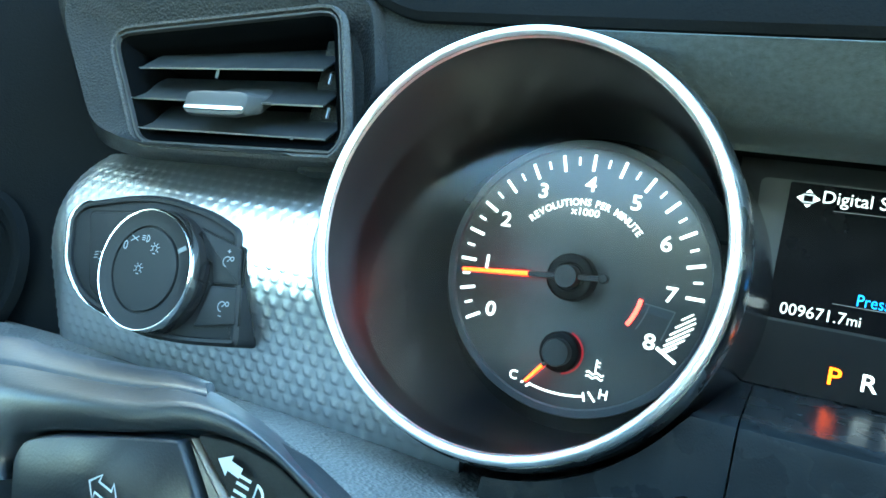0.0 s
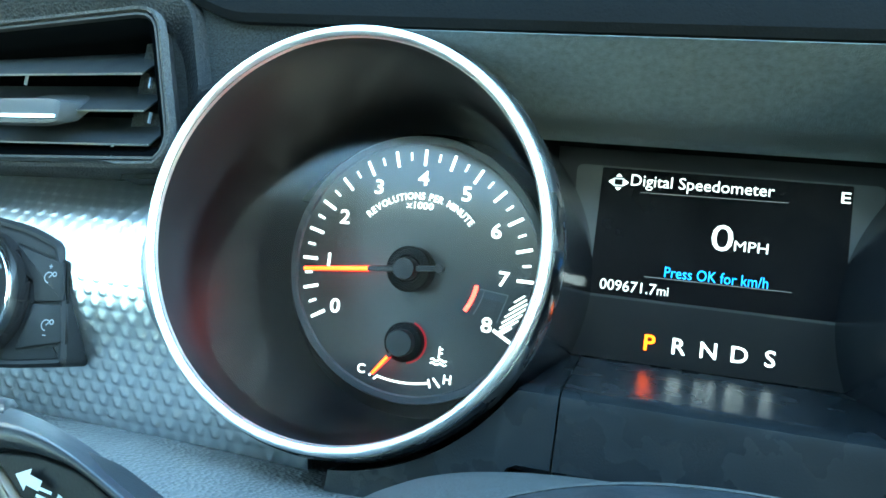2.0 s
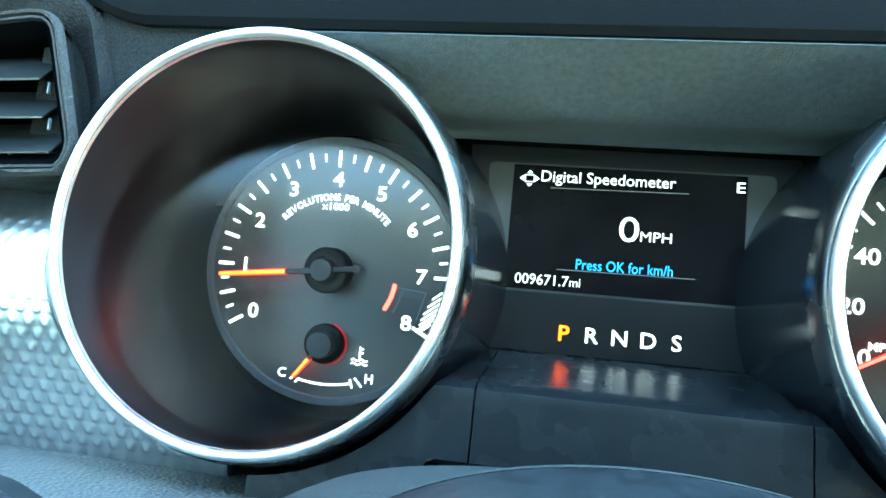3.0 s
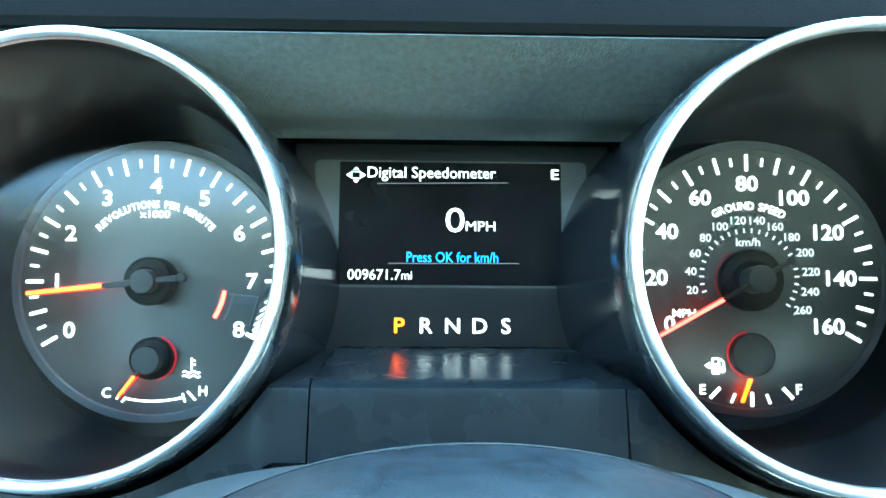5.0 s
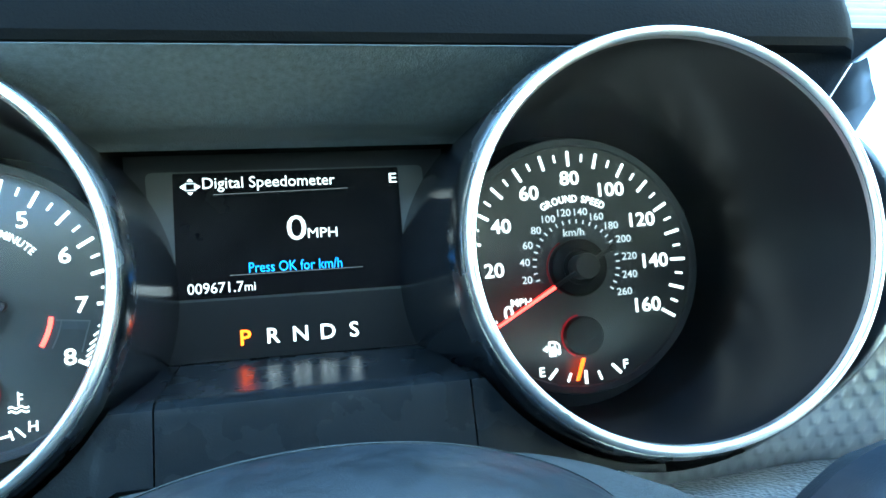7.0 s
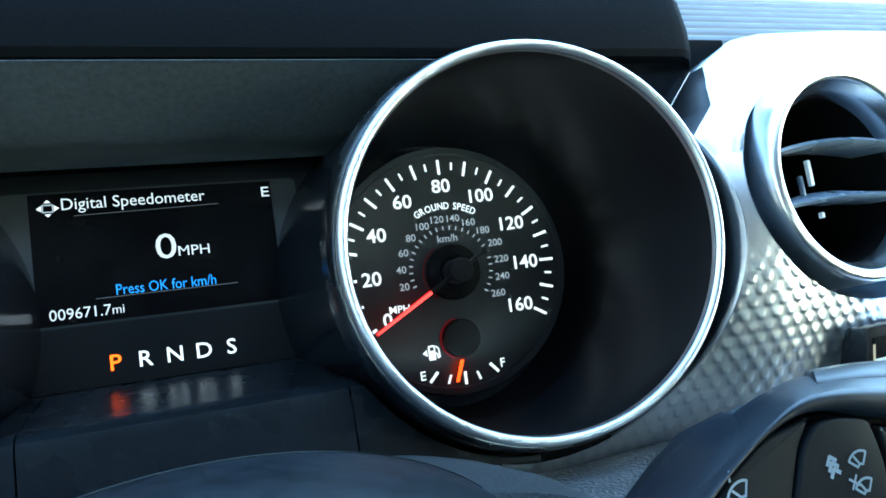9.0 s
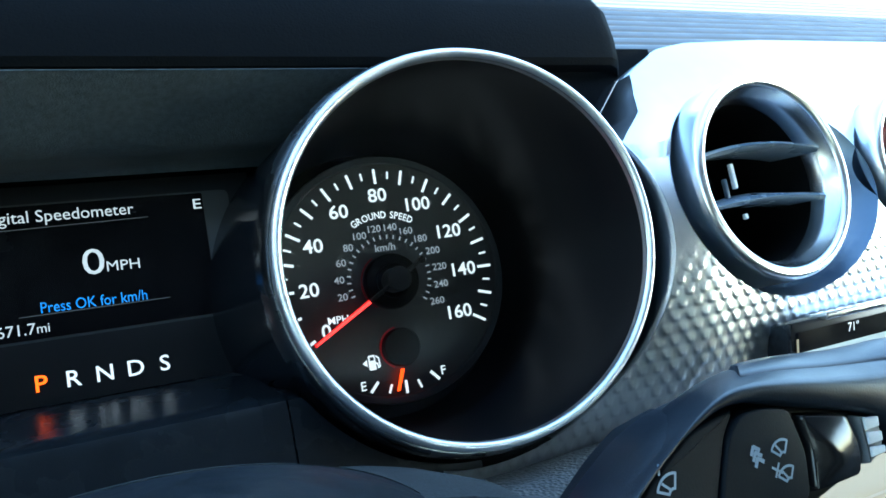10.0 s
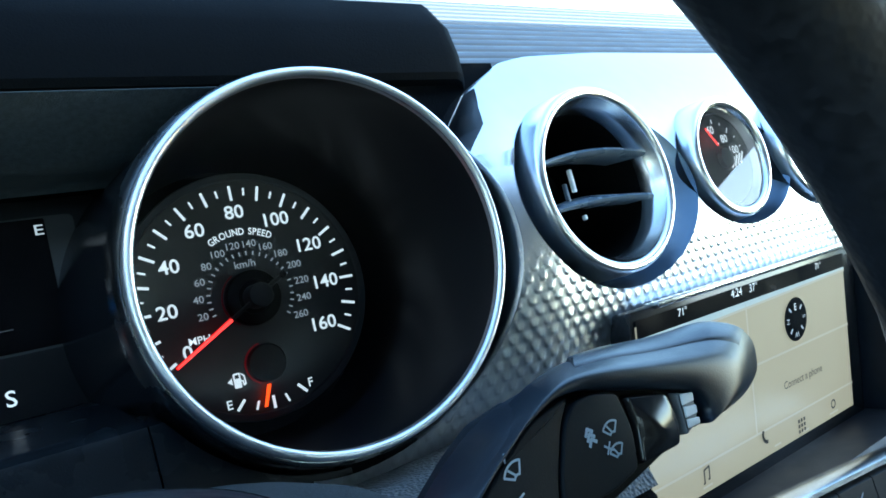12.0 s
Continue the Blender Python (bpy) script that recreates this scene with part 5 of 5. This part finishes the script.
def offset(points, d):
    """An outline moved inwards by d, also where it is hollow."""
    m = len(points)
    pts = [Vector(p) for p in points]
    area = sum(a.x * b.y - b.x * a.y for a, b in zip(pts, pts[1:] + pts[:1]))
    turn = 1 if area > 0 else -1
    out = []
    for k in range(m):
        e1, e2 = pts[k] - pts[k - 1], pts[(k + 1) % m] - pts[k]
        n = Vector((-e1.y, e1.x)).normalized() + Vector((-e2.y, e2.x)).normalized()
        out.append(pts[k] + turn * n.normalized() * d if n.length > 1e-6 else pts[k])
    return out


def moulded(outline, y0, y1, r, ry, mirror=1):
    """A thick moulding with an outline in x and z, from y0 (front) to y1, both edges rounded."""
    rows = []
    for k in range(6):
        a = radians(90 * k / 5)
        rows.append([(mirror * p.x, y0 + ry * (1 - math.sin(a)), p.y) for p in offset(outline, r * (1 - math.cos(a)))])
    rows = rows[::-1]
    for k in range(4):
        a = radians(90 * k / 3)
        rows.append([(mirror * p.x, y1 - ry * (1 - math.sin(a)), p.y) for p in offset(outline, r * (1 - math.cos(a)))])
    return loft(rows)


# stations along a stalk's arm: rear upper edge, front ridge and front lower edge, each (x, z), and the depth of the rear edge
ARM = [((0.0480, -0.1080), (0.0400, -0.1150), (0.0380, -0.1190), -0.190), ((0.0600, -0.1000), (0.0510, -0.1065), (0.0490, -0.1105), -0.190), ((0.0720, -0.0925), (0.0620, -0.0990), (0.0600, -0.1030), -0.190), ((0.0888, -0.0832), (0.0790, -0.0875), (0.0750, -0.0912), -0.190),
       ((0.1008, -0.0774), (0.0915, -0.0800), (0.0873, -0.0830), -0.190), ((0.1111, -0.0736), (0.1010, -0.0754), (0.0949, -0.0793), -0.190),
       ((0.1214, -0.0717), (0.1080, -0.0737), (0.1040, -0.0766), -0.190), ((0.1307, -0.0715), (0.1159, -0.0739), (0.1130, -0.0771), -0.190),
       ((0.1402, -0.0720), (0.1240, -0.0750), (0.1234, -0.0799), -0.190), ((0.1535, -0.0733), (0.1351, -0.0769), (0.1370, -0.0833), -0.190),
       ((0.1640, -0.0737), (0.1450, -0.0785), (0.1470, -0.0863), -0.191), ((0.1700, -0.0735), (0.1540, -0.0800), (0.1508, -0.0886), -0.193),
       ((0.1755, -0.0742), (0.1610, -0.0815), (0.1524, -0.0910), -0.1955), ((0.1845, -0.0775), (0.1660, -0.0835), (0.1530, -0.0928), -0.1970),
       ((0.1882, -0.0821), (0.1680, -0.0860), (0.1528, -0.0938), -0.1975), ((0.1872, -0.0885), (0.1680, -0.0885), (0.1524, -0.0946), -0.1975),
       ((0.1840, -0.0920), (0.1660, -0.0910), (0.1520, -0.0952), -0.1975), ((0.1753, -0.0951), (0.1620, -0.0930), (0.1515, -0.0956), -0.1980),
       ((0.1640, -0.0966), (0.1580, -0.0945), (0.1512, -0.0960), -0.1985)]
# the indicator's arm leaves the column higher up
ARM_LEFT = [((0.0480, -0.1060), (0.0400, -0.1070), (0.0370, -0.1110), -0.190), ((0.0600, -0.0980), (0.0520, -0.0985), (0.0490, -0.1025), -0.190), ((0.0720, -0.0900), (0.0640, -0.0905), (0.0610, -0.0945), -0.190),
            ((0.0860, -0.0828), (0.0775, -0.0825), (0.0745, -0.0862), -0.190), ((0.0985, -0.0777), (0.0900, -0.0766), (0.0865, -0.0804), -0.190), ((0.1090, -0.0737), (0.0990, -0.0731), (0.0950, -0.0768), -0.190),
            ((0.1200, -0.0713), (0.1070, -0.0716), (0.1035, -0.0757), -0.190), ((0.1302, -0.0709), (0.1155, -0.0724), (0.1125, -0.0764), -0.190)] + ARM[8:]
FRONT = -0.2036


def eased(rows, n=3):
    """Stations with n steps between each pair, eased by a Catmull-Rom curve."""
    flat_rows = [[*a, *b, *c, d] for a, b, c, d in rows]
    out = []
    for k in range(len(flat_rows) - 1):
        p0, p1, p2, p3 = (flat_rows[max(0, min(len(flat_rows) - 1, k + j))] for j in (-1, 0, 1, 2))
        for i in range(n):
            f = i / n
            out.append([0.5 * (2 * b + (c - a) * f + (2 * a - 5 * b + 4 * c - d) * f * f + (3 * b - a - 3 * c + d) * f ** 3) for a, b, c, d in zip(p0, p1, p2, p3)])
    return out + [flat_rows[-1]]


def stalk(name, s, label):
    """A stalk with a hooked arm above, and its root and turning barrel below the arm."""
    th = thing(name, (s * 0.06, -0.185, -0.10), label, "control stalk", "column stalks")
    dx, dz = (0.005, -0.0012) if s < 0 else (0.0, 0.0)
    rows, cap = [], []
    for xs, zs, xr, zr, xu, zu, yb in eased(ARM if s > 0 else ARM_LEFT):
        S, R, U = Vector((xs, yb, zs + dz)), Vector((xr, FRONT, zr + dz * 0.5)), Vector((xu, FRONT, zu))
        top, face = (R - S), (U - R)
        row = [S + (Vector((-0.0005, 0.010, -0.0035)) if s > 0 else Vector((0, 0.0040, -0.0070))), S + (Vector((0, 0.0030, -0.0004)) if s > 0 else Vector((0, 0.0018, -0.0008))), S + top * 0.10, S + top * 0.55, R - top * 0.14 + Vector((0, -0.0002, 0)), R - top * 0.03 + face * 0.05, R + face * 0.20,
               U - face * 0.16, U - face * 0.03 + Vector((0, 0.0008, 0)), U + Vector((0, 0.0030, 0)), U + (Vector((0, 0.020, 0)) if s > 0 else Vector((0, 0.0060, -0.0110)))]
        rows.append([(s * (p.x + dx), p.y, p.z) for p in row])
        cap.append([(s * (p.x + dx), p.y, p.z + h) for p, h in ((S + Vector((0, 0.0032, 0)), -0.0006), (S + Vector((0, 0.0020, 0)), 0.0006), (S + top * 0.12, 0.0008), (S + top * 0.46, 0.0007), (S + top * 0.52, 0.0003), (S + top * 0.54, -0.0006))])
    arm = part("arm", loft(rows), M_STALK, th, "dark blue-grey moulded arm", angle=80)
    part("top_cap", loft(cap[19:41]), M_STALK, arm, "smooth raised cap along the arm", angle=50)

    def piece(nm, pts, y0, y1, mat, lab, r=0.003, ry=0.006, corner=0.002, under=None):
        return part(nm, moulded(rounded(pts, corner, 3), y0, y1, r, ry, s), mat, under or th, lab, angle=60)
    if s > 0:
        piece("core", [(0.075, -0.0950), (0.1000, -0.0800), (0.1150, -0.0772), (0.1400, -0.0832), (0.1500, -0.0880), (0.1505, -0.0945), (0.1400, -0.0980), (0.0850, -0.1100)], -0.1995, -0.182, M_HUB, "black core under the arm", 0.001, 0.001)
        piece("root", [(0.060, -0.1050), (0.076, -0.0920), (0.0875, -0.0838), (0.0960, -0.0792), (0.1085, -0.0768), (0.1040, -0.0820), (0.0990, -0.0930), (0.0960, -0.1060), (0.085, -0.120), (0.06, -0.130)], -0.2026, -0.178, M_STALK_SHADE, "shade-darkened root with pale printed symbols", 0.0008, 0.001)
        piece("collar", [(0.1046, -0.0820), (0.1088, -0.0785), (0.1150, -0.0784), (0.1222, -0.0800), (0.1243, -0.0894), (0.1228, -0.0980), (0.1137, -0.1000), (0.0980, -0.1000), (0.0997, -0.0927)], -0.2030, -0.180, M_STALK_SHADE, "shade-darkened collar with pale printed symbols", 0.0006, 0.001)
        piece("barrel", [(0.1252, -0.0814), (0.1330, -0.0828), (0.1400, -0.0844), (0.1420, -0.0921), (0.1402, -0.0983), (0.1246, -0.0985), (0.1262, -0.0895)], -0.2024, -0.181, M_GLOSS, "gloss black turning barrel", 0.0012, 0.007)
        band = piece("band", [(0.1428, -0.0857), (0.1490, -0.0875), (0.1494, -0.0920), (0.1478, -0.0950), (0.1428, -0.0968), (0.1436, -0.0921)], -0.2022, -0.182, M_GREYPRINT, "dark grey ring with pale segments", 0.0006, 0.004, 0.001)
        for za, zb in ((-0.0866, -0.0893), (-0.0898, -0.0924), (-0.0929, -0.0950)):
            piece("pale_segment", [(0.1441, za), (0.1487, za - 0.0006), (0.1484, zb), (0.1438, zb)], -0.2027, -0.2015, M_PRINT, "pale grey segment", 0.0002, 0.0004, 0.0003, band)
    else:
        piece("core", [(0.085, -0.0950), (0.1050, -0.0800), (0.1200, -0.0772), (0.1450, -0.0835), (0.1550, -0.0885), (0.1560, -0.0960), (0.1500, -0.1040), (0.0900, -0.1150)], -0.1995, -0.190, M_HUB, "black core under the arm", 0.001, 0.001)
        piece("root", [(0.060, -0.1125), (0.080, -0.0870), (0.0915, -0.0806), (0.1005, -0.0770), (0.1085, -0.0759), (0.1172, -0.0768), (0.1080, -0.0838), (0.1010, -0.0920), (0.085, -0.112), (0.06, -0.130)], -0.2026, -0.193, M_STALK_SHADE, "shade-darkened root with white printed symbols", 0.0004, 0.0006)
        piece("band", [(0.1176, -0.0776), (0.1146, -0.0796), (0.1081, -0.0841), (0.1020, -0.0900), (0.1050, -0.0915), (0.1112, -0.0853), (0.1166, -0.0792)], -0.2030, -0.194, M_GREYPRINT, "pale grey sliver between root and barrel", 0.0003, 0.001, 0.0004)
        piece("barrel", [(0.1186, -0.0776), (0.1212, -0.0780), (0.1330, -0.0809), (0.1471, -0.0846), (0.1532, -0.0872), (0.1548, -0.0912), (0.1520, -0.1000), (0.1300, -0.1060), (0.1060, -0.0940), (0.1116, -0.0855), (0.1172, -0.0792)], -0.2040, -0.190, M_STALK, "blue-grey turning barrel", 0.0012, 0.008)
    return th


def on_stalk(bm, s, x, z, tilt=0.0, y=-0.2036):
    """Lays a flat mark on the front face of a stalk."""
    c, d = math.cos(radians(tilt)), math.sin(radians(tilt))
    for v in bm.verts:
        a, b = v.co.x, v.co.z
        v.co = Vector((s * x + a * c + b * d, y, z - a * d + b * c))
    return bm


def flat_outline(points, width):
    """A closed flat line of one width along an outline in x and z."""
    pts = [Vector(p) for p in points]
    return loft([[(p.x, 0, p.y) for p in line] for line in (pts, offset(pts, width))], cap=False)


def wiper_mark(w):
    fan = [arc_points(0, -0.5 * w, w, -42, 42, 8), [(-0.67 * w, 0.24 * w), (-0.2 * w, -0.28 * w)], [(0.67 * w, 0.24 * w), (0.2 * w, -0.28 * w)], arc_points(0, -0.5 * w, 0.32 * w, -42, 42, 4), [(0, -0.2 * w), (-0.25 * w, 0.35 * w)]]
    return fan


ls = stalk("indicator_stalk", -1, "dark blue-grey indicator stalk with white symbols")
part("arrow_symbol", on_stalk(flat([(-0.0026, -0.0001), (-0.0002, 0.0017), (-0.0002, 0.0008), (0.0022, 0.0008), (0.0022, -0.0008), (-0.0002, -0.0008), (-0.0002, -0.0017)][::-1], 0), -1, 0.1079, -0.0792, 12, -0.2039), M_SYMBOL, ls, "white arrow", smooth=False)
lamp = part("beam_symbol", on_stalk(flat_outline(arc_points(0.0009, 0, 0.0020, 0, 180, 10), 0.00045), -1, 0.1036, -0.0820, 8, -0.2039), M_SYMBOL, ls, "white headlamp symbol", smooth=False)
for d in (0.0017, 0.0006, -0.0006, -0.0017):
    part("beam_line", on_stalk(strokes([[(-0.0003, d), (-0.0026, d)]], 0.00045, 0), -1, 0.1036, -0.0820, 8, -0.2039), M_SYMBOL, lamp, smooth=False)
part("arrow_symbol", on_stalk(flat_outline([(-0.0038, 0), (-0.0014, 0.0024), (-0.0014, 0.0011), (0.0014, 0.0011), (0.0014, 0.0024), (0.0038, 0), (0.0014, -0.0024), (0.0014, -0.0011), (-0.0014, -0.0011), (-0.0014, -0.0024)], 0.0005), -1, 0.1308, -0.0900, 12, -0.2045),
     M_SYMBOL, ls, "white double arrow", smooth=False)
rs = stalk("wiper_stalk", 1, "dark blue-grey wiper stalk with white symbols")
part("washer_symbol", on_stalk(strokes(wiper_mark(0.0040) + [[(-0.004, -0.0045), (-0.001, -0.0045)], [(-0.0005, 0.003), (0.0005, 0.0045)]], 0.0005, 0), 1, 0.0878, -0.0872, -25, -0.2031), M_SYMBOL, rs, "pale blue washer symbol", smooth=False)
part("wiper_symbol", on_stalk(strokes(wiper_mark(0.0036), 0.0005, 0), 1, 0.1170, -0.0872, -12, -0.2033), M_SYMBOL, rs, "pale wiper symbol", smooth=False)
part("wiper_symbol", on_stalk(strokes(wiper_mark(0.0034) + [[(-0.003, 0.003), (-0.001, 0.001)], [(-0.001, 0.003), (-0.003, 0.001)]], 0.0005, 0), 1, 0.1172, -0.0923, -12, -0.2033), M_SYMBOL, rs, "pale wiper symbol", smooth=False)
part("speed_symbol", on_stalk(strokes([[(-0.0012, d), (0, d + 0.0012), (0.0012, d)] for d in (0.0012, 0.0, -0.0012)], 0.0008, 0), 1, 0.1104, -0.0874, -12, -0.2033), M_SYMBOL, rs, "small stacked arrows", smooth=False)

wheel = thing("steering_wheel", (0, -0.25, -0.32), "black perforated leather steering wheel", "steering wheel")
rows = []
for k in range(97):
    a = 2 * math.pi * k / 96
    rows.append([((0.1965 + 0.0160 * math.cos(b)) * math.sin(a), -0.250 + 0.0165 * math.sin(b), -0.13 + (0.1965 + 0.0160 * math.cos(b)) * math.cos(a)) for b in (2 * math.pi * j / 24 for j in range(24))])
part("rim", loft(rows, cap=False), M_WHEEL, wheel, "black perforated leather rim")
part("hub_cover", revolve([(0.040, -0.19), (0.042, -0.235), (0.036, -0.245), (0, -0.247)], (0, 0, -0.165), 48), M_BLACK, wheel, "black hub cover")
for s in (-1, 1):
    part("spoke", box(min(s * 0.05, s * 0.172), max(s * 0.05, s * 0.172), -0.246, -0.234, -0.185, -0.160, 0.004), M_BLACK, wheel, "black spoke")
part("spoke", box(-0.018, 0.018, -0.246, -0.234, -0.305, -0.19, 0.004), M_BLACK, wheel, "black spoke")
